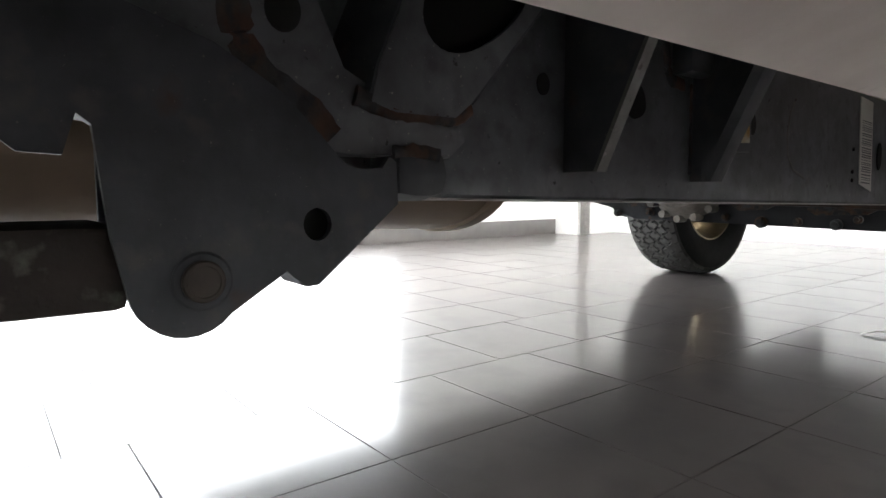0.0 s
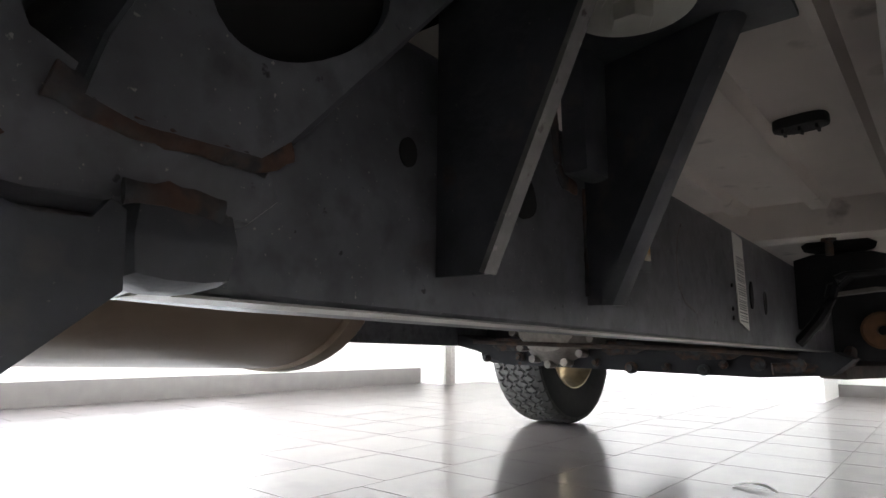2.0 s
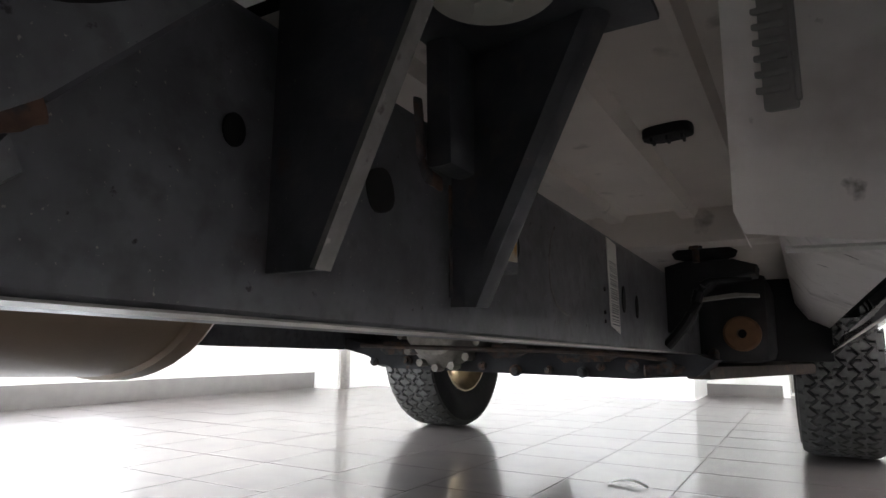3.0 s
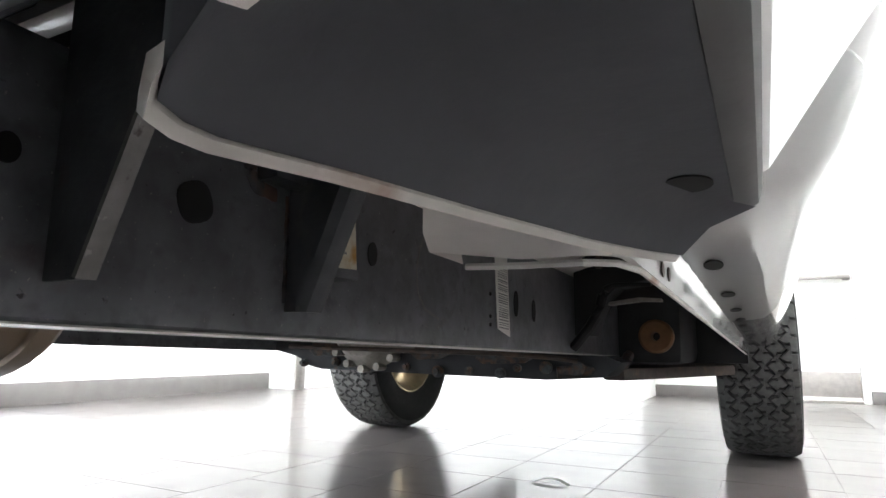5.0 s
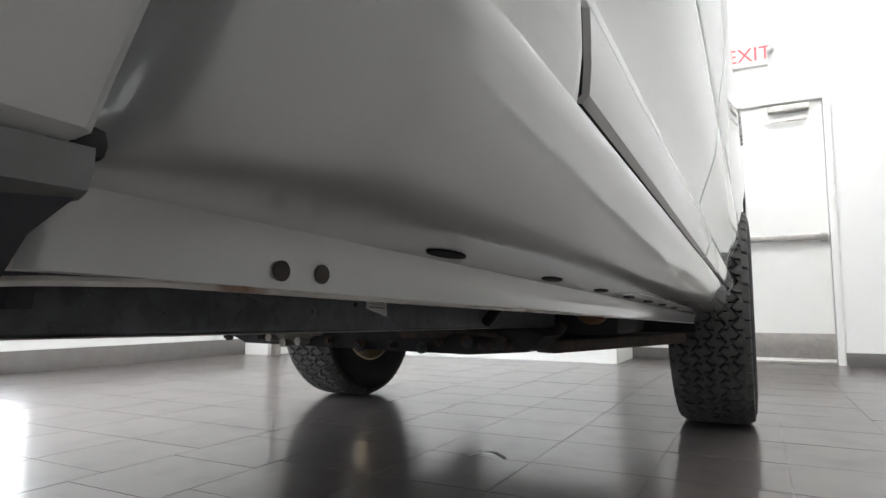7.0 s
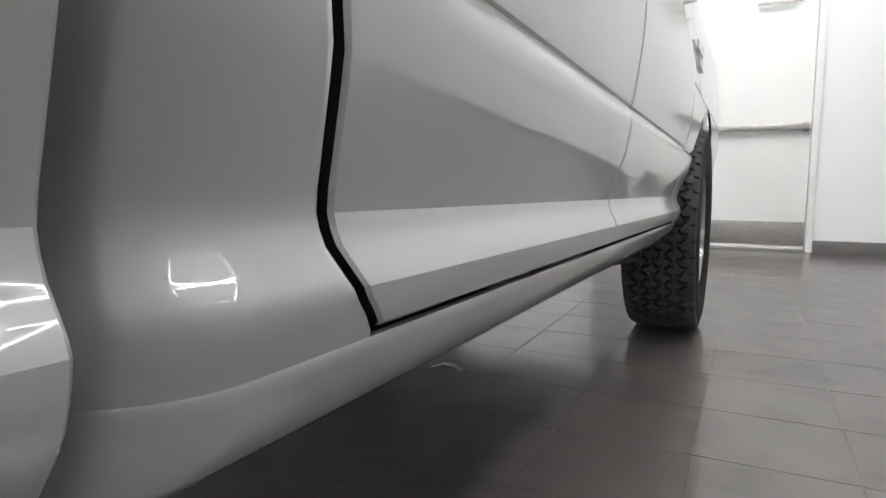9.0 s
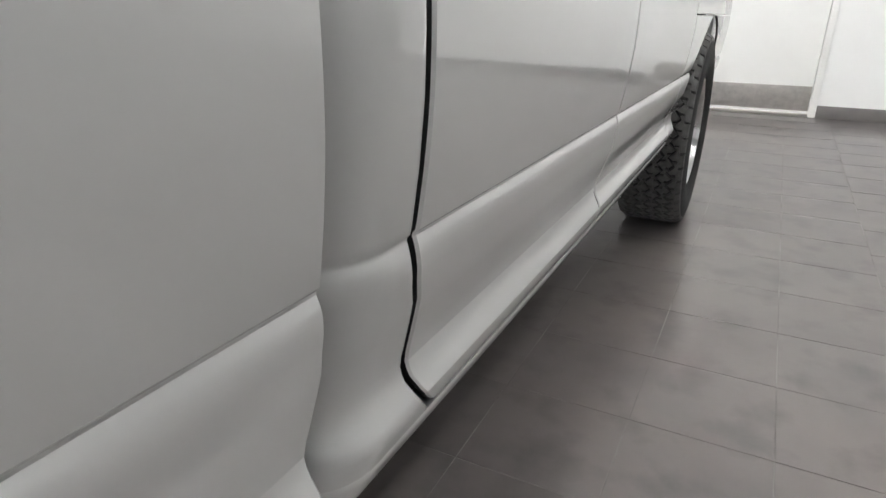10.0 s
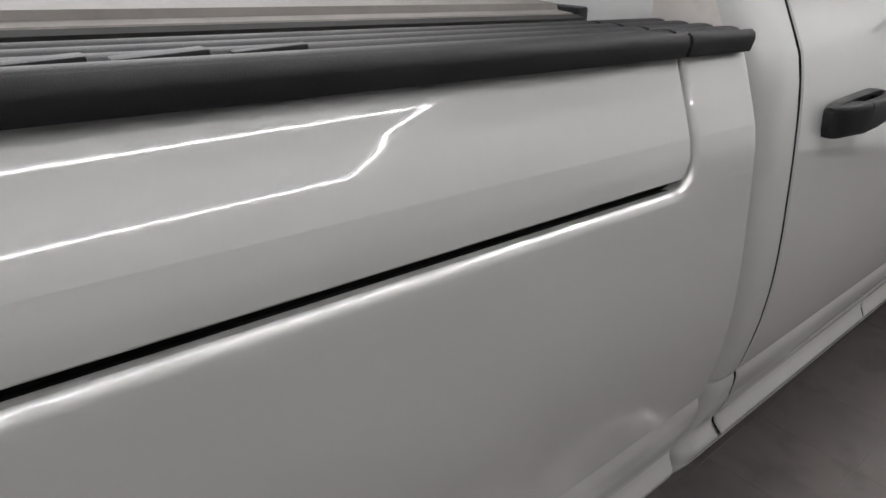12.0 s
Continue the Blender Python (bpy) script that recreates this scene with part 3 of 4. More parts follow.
for mirror in (False, True):
    part("front_fender", skin(0.47, 0.966, lambda z: -0.652 if z > DOOR_LOW else -0.594, arch_edge, mirror, 6), PAINT, truck, "white front fender behind the wheel", rim=BLACK)
    part("fender_nose", skin(0.47, 0.966, lambda z: -arch_edge(z), lambda z: 0.85, mirror, 6), PAINT, truck, "white front fender ahead of the wheel", rim=BLACK)
    part("fender_top", skin(0.970, 1.30, lambda z: -0.652, lambda z: 0.85, mirror, 10), PAINT, truck, "white front fender above the wheel", rim=PAINT)

# bed side: lower skin, front post, box lid skin
GROOVE_Z, GROOVE_Y = 1.222, -2.726
RAIL_Z = 1.392


def round_corner(z):
    k = max(0.0, 1 - (z - GROOVE_Z) / 0.045)
    return 0.045 * (1 - math.sqrt(max(0.0, 1 - k * k)))


def bed_foot(y, z):
    """Draws the bed side's foot in a little."""
    return side_x(z) - 0.899 - 0.667 * (z - 0.458) if z < 0.50 else 0.0


def shoulder(y, z):
    """Rolls the top of the lower bed skin in under the box panel."""
    k = max(0.0, (z - (GROOVE_Z - 0.014)) / 0.014)
    fade = max(0.0, min(1.0, (GROOVE_Y - 0.004 - y) / 0.045))
    fade = fade * fade * (3 - 2 * fade)
    flush = -0.003 * (1 - fade) if z > GROOVE_Z - 0.0008 and y < BED_FRONT - 0.002 else 0.0
    return bed_foot(y, z) + 0.012 * fade * (1 - math.sqrt(max(0.0, 1 - k * k))) + flush


def post_roll(y, z):
    """Rolls the rear edge of the bed's front post in towards the storage box; its foot lies flush with the bed side."""
    k = max(0.0, 1 - (y - GROOVE_Y + round_corner(z)) / 0.012)
    flush = -0.0032 if z < GROOVE_Z + 0.001 and y < BED_FRONT - 0.002 else 0.0
    return box_in(y, z) + 0.010 * (1 - math.sqrt(max(0.0, 1 - min(1.0, k) ** 2))) + flush


ROLL = [GROOVE_Z - d for d in (0.014, 0.011, 0.008, 0.0055, 0.0035, 0.002, 0.001)]
BEND = [GROOVE_Z + 0.003 + 0.005 * k for k in range(14)]
for mirror in (False, True):
    part("bed_side", skin(0.458, GROOVE_Z, lambda z: -5.15, lambda z: BED_FRONT, mirror, 10, shoulder, 0.006, ROLL, [-0.215 + 0.006 * k for k in range(12)] + [-0.10, -0.05]), PAINT, truck, "white painted bed side", smooth=18, rim=BLACK)
    part("bed_front_post", skin(GROOVE_Z - 0.0006, RAIL_Z, lambda z: GROOVE_Y - round_corner(z), lambda z: BED_FRONT, mirror, 5, post_roll, 0.010, BEND, (0.0008, 0.0018, 0.005, 0.0075, 0.0105, 0.013)), PAINT, truck, "white front end of the bed side", rim=PAINT)
    part("storage_box_panel", skin(GROOVE_Z + 0.0135, RAIL_Z, lambda z: -5.0, lambda z: GROOVE_Y - 0.006 - round_corner(z - 0.008), mirror, 10,
                                   lambda y, z: 0.003 + box_in(y, z), 0.010, BEND), PAINT, truck, "white side panel of the bed storage box", rim=BLACK)
    part("box_jamb", skin(GROOVE_Z + 0.03, RAIL_Z - 0.004, lambda z: GROOVE_Y - 0.03, lambda z: GROOVE_Y + 0.02, mirror, 2, lambda y, z: 0.0105 + box_in(y, z), 0.004), PAINT, truck, "white door jamb of the storage box", rim=PAINT)
    s = -1 if mirror else 1
    bm = bmesh.new()
    box(bm, (0.86, -5.0, 0.52), (0.915, BED_FRONT - 0.02, 1.385))
    if mirror:
        bmesh.ops.scale(bm, vec=(-1, 1, 1), verts=bm.verts[:])
    part("bed_inner_wall", bm, BLACK, truck)

    # black ribbed lid on the bed rail
    for name, y0, y1 in (("storage_lid", -5.0, GROOVE_Y - 0.012), ("rail_cap", GROOVE_Y - 0.004, BED_FRONT - 0.01)):
        sec = [(0.934, 1.398), (0.938, 1.415), (0.936, 1.424), (0.930, 1.428)]
        x = 0.928
        for k in range(4):
            sec += [(x, 1.4270), (x - 0.005, 1.4215), (x - 0.013, 1.4215), (x - 0.018, 1.4270), (x - 0.026, 1.4285), (x - 0.036, 1.4285)]
            x -= 0.041
        sec += [(0.762, 1.424), (0.758, 1.398)]
        bm = sweep(bmesh.new(), sec, y0, y1, 6, lambda y: (0, 0.005 - 0.060 * (y + 2.65)))
        if mirror:
            bmesh.ops.scale(bm, vec=(-1, 1, 1), verts=bm.verts[:])
        part(name, bm, PLASTIC, truck, "black ribbed plastic lid of the bed box", smooth=50)

for k, (x0, x1, y0, y1) in enumerate(((0.862, 0.884, -3.46, -3.405), (0.862, 0.884, -3.39, -3.32), (0.868, 0.880, -3.30, -3.235))):
    z = 1.4335 - 0.060 * ((y0 + y1) / 2 + 2.65)
    part("embossed_bar", boxed((x0, y0, z - 0.004), (x1, y1, z + 0.0012), 0.0015, Matrix.Identity(4)), PLASTIC, truck, "dark raised bar on the lid")
part("bed_floor", boxed((-0.9, -5.1, 0.70), (0.9, BED_FRONT - 0.02, 0.74), 0.004), DARKMETAL, truck)
for s in (1, -1):
    bm = bmesh.new()
    sec = [(0.742, 1.39), (0.742, 1.432), (0.734, 1.441), (0.705, 1.443), (0.700, 1.452), (0.64, 1.456), (0.635, 1.39)]
    sweep(bm, [(s * x, z) for x, z in sec], -5.0, -2.73, 4, lambda y: (0, -0.060 * (y + 2.65)))
    part("tonneau_rail", bm, RAILGREY, truck, "brushed grey side rail of the tonneau cover")
    bm = sweep(bmesh.new(), [(s * x, z) for x, z in ((0.743, 1.40), (0.757, 1.40), (0.757, 1.436), (0.743, 1.440))], -5.0, -2.73, 4, lambda y: (0, -0.060 * (y + 2.65)))
    part("tonneau_seal", bm, BLACK, truck, "black seal beside the tonneau rail")
bm = sweep(bmesh.new(), [(-0.64, 1.41), (0.64, 1.41), (0.64, 1.448), (-0.64, 1.448)], -5.0, -2.76, 4, lambda y: (0, -0.060 * (y + 2.65)))
part("tonneau_cover", bm, PLASTIC, truck, "black tonneau cover over the bed")
part("tonneau_end", boxed((0.625, -2.728, 1.395), (0.744, -2.705, 1.454), 0.006), PLASTIC, truck, "black end cap")
part("bed_front_wall", boxed((-0.86, BED_FRONT - 0.03, 0.80), (0.86, BED_FRONT - 0.008, 1.39), 0.004), PAINT, truck)
part("tailgate", boxed((-0.9, -5.2, 0.6), (0.9, -5.14, 1.385), 0.01), PAINT, truck, "white tailgate")

# cab shell
bm = bmesh.new()
box(bm, (-0.80, CAB_REAR + 0.01, 0.68), (0.80, CAB_REAR + 0.04, 1.47), 0.006)
part("cab_rear_wall", bm, PAINT, truck)
bm = bmesh.new()
prism(bm, [(-0.74, -2.44), (0.74, -2.44), (0.74, -0.9), (-0.74, -0.9)], "z", 1.90, 1.94, 0.015)
part("cab_roof", bm, PAINT, truck, "white cab roof")
for s in (1, -1):
    prof = [(0.905, 1.475), (0.915, 1.475), (0.75, 1.90), (0.74, 1.90)]
    bm = sweep(bmesh.new(), [(s * x, z) for x, z in prof], -2.42, -0.70)
    part("side_window", bm, GLASS, truck, "dark side windows")
bm = bmesh.new()
prism(bm, [(-0.50, 1.30), (-0.50, 1.47), (-0.90, 1.90), (-0.93, 1.90), (-0.54, 1.46), (-0.54, 1.30)], "x", -0.80, 0.80)
part("windscreen", bm, GLASS, truck, "dark windscreen")
bm = bmesh.new()
prism(bm, [(-2.47, 1.475), (-2.46, 1.475), (-2.43, 1.90), (-2.44, 1.90)], "x", -0.80, 0.80)
part("rear_window", bm, GLASS, truck, "dark rear window")
bm = bmesh.new()
box(bm, (-0.90, -0.64, 1.22), (0.90, 0.90, 1.30), 0.03)
part("hood", bm, PAINT, truck, "white hood")
bm = bmesh.new()
box(bm, (-0.93, 0.80, 0.55), (0.93, 1.0, 1.25), 0.05)
part("front_end", bm, PAINT, truck, "white front end")
for s in (1, -1):
    bm = bmesh.new()
    box(bm, (s * 1.02 if s > 0 else -1.26, -0.98, 1.36), (1.26 if s > 0 else -1.02, -0.85, 1.62), 0.04)
    box(bm, (0.90 if s > 0 else -1.05, -0.95, 1.40), (1.05 if s > 0 else -0.90, -0.88, 1.44), 0.01)
    part("wing_mirror", bm, PLASTIC, truck, "black plastic wing mirror")

# dark backing behind the panel gaps
for s in (1, -1):
    sec = [(s * 0.895, 0.50), (s * 0.925, 0.56), (s * 0.925, 0.64), (s * 0.945, 0.80), (s * 0.955, 1.0), (s * 0.93, 1.30), (s * 0.87, 1.46), (s * 0.84, 1.46), (s * 0.84, 0.50)]
    part("door_sill_seal", sweep(bmesh.new(), sec, -2.47, -0.56), BLACK, truck, "black weatherstrip behind the door gaps")

# ---- underside ----
# openings in the rocker's underside and its seam flange: dark discs coloured as their inner shade
FL_X = 0.8465
for y in (-2.338, -2.143, -1.965, -1.80, -1.64, -1.48, -1.31):
    bm = prism(bmesh.new(), oval(y, 0.867, 0.021, 0.0065, 0, 18), "z", 0.0, 0.0012)
    for v in bm.verts:
        x, yy, t = v.co.y, v.co.x, v.co.z
        v.co = (x, yy, 0.4626 + (x - 0.872) * 0.085 - t + rake(yy, 0.46))
    part("rocker_drain", bm, BLACK, truck, "black oval disc for the shade in a rocker drain opening")
for y in (-2.447, -2.421):
    bm = prism(bmesh.new(), oval(y, 0.4437, 0.0048, 0.0043, 0, 16), "x", FL_X + 0.0002, FL_X + 0.0009)
    part("flange_hole", bm, BOLT, truck, "small dark disc for the shade in a seam flange hole")
for s in (1, -1):
    seam = [(s * 0.772, CAB_REAR, 0.4365), (s * 0.80, CAB_REAR - 0.0008, 0.4355), (s * 0.828, CAB_REAR, 0.4355), (s * 0.840, CAB_REAR + 0.012, 0.436)]
    seam += [(s * 0.844, y, 0.4355 + rake(y, 0.436)) for y in np.linspace(-2.50, -0.62, 24)]
    part("seam_edge", tube(bmesh.new(), seam, 0.0017, 6), LIP, truck, "pale seam edge with rust traces")
# raised plate and ribs; darker colour alone gives the shade of a recess
vent = part("ribbed_recess", boxed((0.7615, -2.5496, 0.497), (0.782, -2.5455, 0.75), 0.0018), RECESS, truck, "ribbed recess in the cab's rear corner, its shade painted on a raised plate")
for k in range(7):
    z = 0.505 + k * 0.0075
    part("rib", boxed((0.7630, -2.5512, z), (0.7790, -2.5490, z + 0.0034), 0.0009), RECESS, vent)
part("recess_edge", boxed((0.7805, -2.5507, 0.500), (0.7830, -2.5480, 0.75), 0.001), RECESS, vent)
for s in (1, -1):
    # inner rocker and rear lower cab corner
    bm = bmesh.new()
    sec = [(0.757, 0.66), (0.757, 0.54), (0.79, 0.49), (FL_X - 0.002, 0.462), (FL_X - 0.002, 0.66)]
    sweep(bm, [(s * x, z) for x, z in sec], -2.53, -0.62)
    part("inner_rocker", bm, PAINT_IN, truck, "dusty white inner rocker")

# bed underside: front corner reinforcement with its pale inner lip, and the hem behind it
def lip_x(y):
    pts = [(-2.760, 0.828), (-2.754, 0.816), (-2.747, 0.810), (-2.735, 0.809), (-2.71, 0.817), (-2.66, 0.829), (-2.61, 0.843), (-2.58, 0.855), (-2.56, 0.867)]
    for (y0, x0), (y1, x1) in zip(pts, pts[1:]):
        if y <= y1:
            return x0 + (x1 - x0) * max(0.0, (y - y0) / (y1 - y0))
    return pts[-1][1]


for s in (1, -1):
    bm = bmesh.new()
    rows, lips = [], []
    for y in np.linspace(-2.759, -2.562, 26):
        lx = lip_x(y)
        zz = 0.4505 - 0.012 * max(0.0, (-2.745 - y) / 0.02)
        rows.append([bm.verts.new((s * x, y, z)) for x, z in ((0.8888, zz), (lx + 0.030, zz), (lx + 0.014, 0.444), (lx + 0.004, 0.434), (lx + 0.004, 0.460), (0.8888, 0.462))])
        lips.append((lx, y))
    for p, q in zip(rows, rows[1:]):
        for i in range(6):
            bm.faces.new((p[i], p[(i + 1) % 6], q[(i + 1) % 6], q[i]))
    bm.faces.new(rows[0]), bm.faces.new(rows[-1])
    under = part("bed_corner_underside", bm, PANELGREY, truck, "dark grey underside of the bed's front corner")
    bm = bmesh.new()
    rows = [[bm.verts.new((s * (x + dx), y, z)) for dx, z in ((0.003, 0.4335), (0.0012, 0.4315), (-0.0005, 0.4330), (-0.0005, 0.436), (0.003, 0.437))] for x, y in lips]
    for p, q in zip(rows, rows[1:]):
        for i in range(5):
            bm.faces.new((p[i], p[(i + 1) % 5], q[(i + 1) % 5], q[i]))
    bm.faces.new(rows[0]), bm.faces.new(rows[-1])
    part("seam_lip", bm, LIP, under, "pale painted seam lip")
    # uncut drain: a black oval carries the shade of its inside
    bm = bmesh.new()
    prism(bm, oval(-2.606, 0.877, 0.0105, 0.0075, 0, 18), "z", 0.4499, 0.452)
    for v in bm.verts:
        v.co.x, v.co.y = s * v.co.y, v.co.x
    part("drain_hole", bm, BLACK, under, "black oval for the shade in a drain hole")
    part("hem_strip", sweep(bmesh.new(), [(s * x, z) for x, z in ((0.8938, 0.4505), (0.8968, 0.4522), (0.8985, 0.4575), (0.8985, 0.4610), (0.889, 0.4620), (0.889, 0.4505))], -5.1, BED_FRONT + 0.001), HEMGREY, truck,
         "white hem strip below the bed side, darkened as if in shade")
    sec = [(0.899, 0.447), (0.853, 0.430), (0.849, 0.432), (0.849, 0.46), (0.896, 0.50)]
    part("bed_side_hem", sweep(bmesh.new(), [(s * x, z) for x, z in sec], -5.1, -2.768), PAINT_IN, truck, "white painted bottom hem of the bed side")
part("bed_corner_seal", boxed((0.888, -2.5655, 0.4585), (0.8985, -2.5560, 0.4665), 0.0038), BLACK, truck, "black rubber seal")

# cab floor pan with pressed ridges
bm = bmesh.new()
sec = [(-0.757, 0.668), (0.433, 0.668), (0.442, 0.654), (0.468, 0.654), (0.477, 0.668), (0.573, 0.668), (0.582, 0.651), (0.607, 0.651), (0.616, 0.668), (0.697, 0.668), (0.703, 0.640), (0.711, 0.640), (0.718, 0.655), (0.757, 0.655),
       (0.757, 0.70), (-0.757, 0.70)]
sweep(bm, sec, -2.47, -1.56)
pan = part("cab_floor_pan", bm, CREAM, truck, "cream-grey floor pan with pressed ridges", smooth=20)
bm = bmesh.new()
prism(bm, oval(0.648, -2.072, 0.030, 0.018, -10, 24, 0.6), "z", 0.655, 0.669, 0.003)
for dx in (-0.018, 0.0, 0.018):
    box(bm, (0.648 + dx - 0.0015, -2.083, 0.650), (0.648 + dx + 0.0015, -2.062, 0.656))
part("floor_plug", bm, PLASTIC, pan, "black plastic floor plug")
bm = boxed((-0.757, -1.58, 0.60), (0.757, -1.50, 0.70), 0.006)
part("floor_crossmember", bm, CREAM, truck, "cream-grey cross rib under the floor")
bm = boxed((-0.757, -1.5, 0.62), (0.757, -0.55, 0.70), 0.006)
part("front_floor_pan", bm, CREAM, truck, "cream-grey front floor pan")
bm = lathe(bmesh.new(), [(0.001, -0.028), (0.007, -0.028), (0.007, 0), (0.013, 0), (0.013, 0.006), (0.001, 0.006)], along("z", (0.60, -1.54, 0.595)), 12)
part("floor_stud", bm, RUSTY, truck, "rusty stud under the floor")


# frame rails
def rail_drop(y):
    return (0, -0.0025 - 0.017 * (max(y, -3.2) + 2.6) + 0.60 * max(0.0, min(0.2, -2.885 - y)))


RAIL = [(0.526, 0.4155), (0.526, 0.574), (0.519, 0.585), (0.508, 0.588), (0.46, 0.588), (0.46, 0.4115), (0.508, 0.4115), (0.5235, 0.4125)]
for s in (1, -1):
    bm = sweep(bmesh.new(), [(s * x, z) for x, z in RAIL], -5.0, 0.75, 30, rail_drop)
    part("frame_rail", bm, FRAME, truck, "black coated steel frame rail with dust and rust")
bm = sweep(bmesh.new(), [(0.520, 0.4130), (0.5262, 0.4127), (0.5266, 0.4113), (0.50, 0.4108)], -2.78, -1.05, 16, rail_drop)
part("rail_seam", bm, LIP, truck, "bare pale seam along the bottom of the rail")

# a black disc just proud of the rail, painted as a hole's inner shade
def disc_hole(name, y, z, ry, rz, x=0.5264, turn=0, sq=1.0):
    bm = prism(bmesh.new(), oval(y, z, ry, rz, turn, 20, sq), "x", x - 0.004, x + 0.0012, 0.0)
    part(name, bm, BLACK, truck, "black disc for the shade inside a rail hole")


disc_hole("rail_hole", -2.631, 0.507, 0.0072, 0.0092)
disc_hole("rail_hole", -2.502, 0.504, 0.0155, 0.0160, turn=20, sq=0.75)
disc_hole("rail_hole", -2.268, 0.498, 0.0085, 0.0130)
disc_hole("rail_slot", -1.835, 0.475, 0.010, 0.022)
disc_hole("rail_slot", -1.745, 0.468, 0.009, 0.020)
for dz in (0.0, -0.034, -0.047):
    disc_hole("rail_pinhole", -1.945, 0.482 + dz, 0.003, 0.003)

# paper label with bars
bm = prism(bmesh.new(), [(-1.930, 0.563), (-1.878, 0.558), (-1.866, 0.418), (-1.919, 0.430)], "x", 0.5268, 0.5280)
label_ob = part("rail_label", bm, PAPER, truck, "white paper label with dark print bars")
bm = bmesh.new()
random.seed(4)
z = 0.528
while z > 0.432:
    h = random.choice((0.0008, 0.0014, 0.002, 0.0010))
    k = (0.563 - z) / 0.143
    y0 = -1.922 + 0.010 * k
    prism(bm, [(y0, z), (y0 + 0.040, z - 0.002), (y0 + 0.040, z - h - 0.002), (y0, z - h)], "x", 0.5281, 0.5285)
    z -= h + random.choice((0.0014, 0.002, 0.003))
part("print", bm, INK, label_ob)

# body mount outrigger: two tapering side plates, a web, rubber, washer and bolt
mount = part("body_mount_bracket", prism(bmesh.new(), [(0.526, 0.434), (0.563, 0.434), (0.662, 0.645), (0.526, 0.645)], "y", -2.604, -2.599, 0.001), BRACKET, truck,
             "black steel body mount bracket")
bm = prism(bmesh.new(), [(0.5635, 0.4345), (0.567, 0.4335), (0.665, 0.645), (0.661, 0.645)], "y", -2.6095, -2.5975)
part("rear_flange", bm, EDGE, mount, "worn grey flange edge")
bm = bmesh.new()
rows = []
for z in np.linspace(0.428, 0.66, 8):
    ex, ey = 0.552 + 0.56 * (z - 0.43), -2.388 - 0.16 * (z - 0.43)
    pts = [(0.526, -2.400), (0.54, -2.402), (ex - 0.014, ey - 0.012), (ex - 0.004, ey - 0.008), (ex, ey), (ex, ey + 0.008), (ex - 0.004, ey + 0.008), (ex - 0.005, ey + 0.004), (0.54, -2.396), (0.526, -2.394)]
    rows.append([bm.verts.new((x, y, z)) for x, y in pts])
for p, q in zip(rows, rows[1:]):
    for i in range(10):
        bm.faces.new((p[i], p[(i + 1) % 10], q[(i + 1) % 10], q[i]))
bm.faces.new(rows[0]), bm.faces.new(rows[-1])
part("front_plate", bm, BRACKET, mount)
bm = prism(bmesh.new(), [(-2.445, 0.535), (-2.402, 0.535), (-2.402, 0.66), (-2.45, 0.66)], "x", 0.527, 0.552, 0.008)
part("doubler", bm, BRACKET, mount)
part("top_plate", boxed((0.526, -2.604, 0.640), (0.70, -2.39, 0.646), 0.001), BRACKET, mount)
bm = lathe(bmesh.new(), [(0.001, 0.0), (0.042, 0.0), (0.043, 0.003), (0.042, 0.006), (0.001, 0.006)], along("z", (0.620, -2.513, 0.621)), 36)
washer = part("mount_washer", bm, ZINC, mount, "large zinc-plated washer")
bm = lathe(bmesh.new(), [(0.001, 0.0), (0.014, 0.0), (0.015, 0.002), (0.015, 0.013), (0.001, 0.013)], along("z", (0.620, -2.513, 0.608)), 6)
lathe(bm, [(0.001, 0.012), (0.02, 0.012), (0.02, 0.0135), (0.001, 0.0135)], along("z", (0.620, -2.513, 0.608)), 20)
part("mount_bolt", bm, ZINC, washer, "hexagonal bolt head")
bm = lathe(bmesh.new(), [(0.001, 0.0), (0.042, 0.0), (0.048, 0.02), (0.042, 0.04), (0.001, 0.04)], along("z", (0.620, -2.511, 0.640)), 28)
part("mount_rubber", bm, RUBBER, mount)

# second body mount further forward
bm = prism(bmesh.new(), [(0.526, 0.43), (0.556, 0.43), (0.572, 0.47), (0.590, 0.512), (0.618, 0.538), (0.700, 0.546), (0.704, 0.566), (0.660, 0.580), (0.560, 0.580), (0.526, 0.570)], "y", -1.475, -1.37, 0.006)
mount2 = part("front_mount_bracket", bm, DARKMETAL, truck, "dark steel front body mount bracket")
bm = lathe(bmesh.new(), [(0.001, 0), (0.040, 0), (0.046, 0.012), (0.040, 0.020), (0.062, 0.026), (0.066, 0.036), (0.050, 0.046), (0.001, 0.046)], along("z", (0.602, -1.43, 0.566)), 28)
part("mount_rubber", bm, RUBBER, mount2)
bm = tube(bmesh.new(), [(0.528, -1.50, 0.402), (0.538, -1.50, 0.412), (0.551, -1.50, 0.428), (0.567, -1.50, 0.447), (0.580, -1.50, 0.468), (0.590, -1.50, 0.492), (0.596, -1.50, 0.513), (0.604, -1.50, 0.526), (0.617, -1.50, 0.534), (0.65, -1.495, 0.536), (0.694, -1.49, 0.534)], [0.011] * 7 + [0.009, 0.006, 0.005, 0.004], 8)
part("brake_hose", bm, PLASTIC, truck, "black hose beside the frame")

# control arm hanger at the rear of the rail
HX = 0.567
arc = [(-2.927 + 0.028 * math.cos(a), 0.3735 + 0.028 * math.sin(a)) for a in np.linspace(math.radians(200), math.radians(320), 10)]
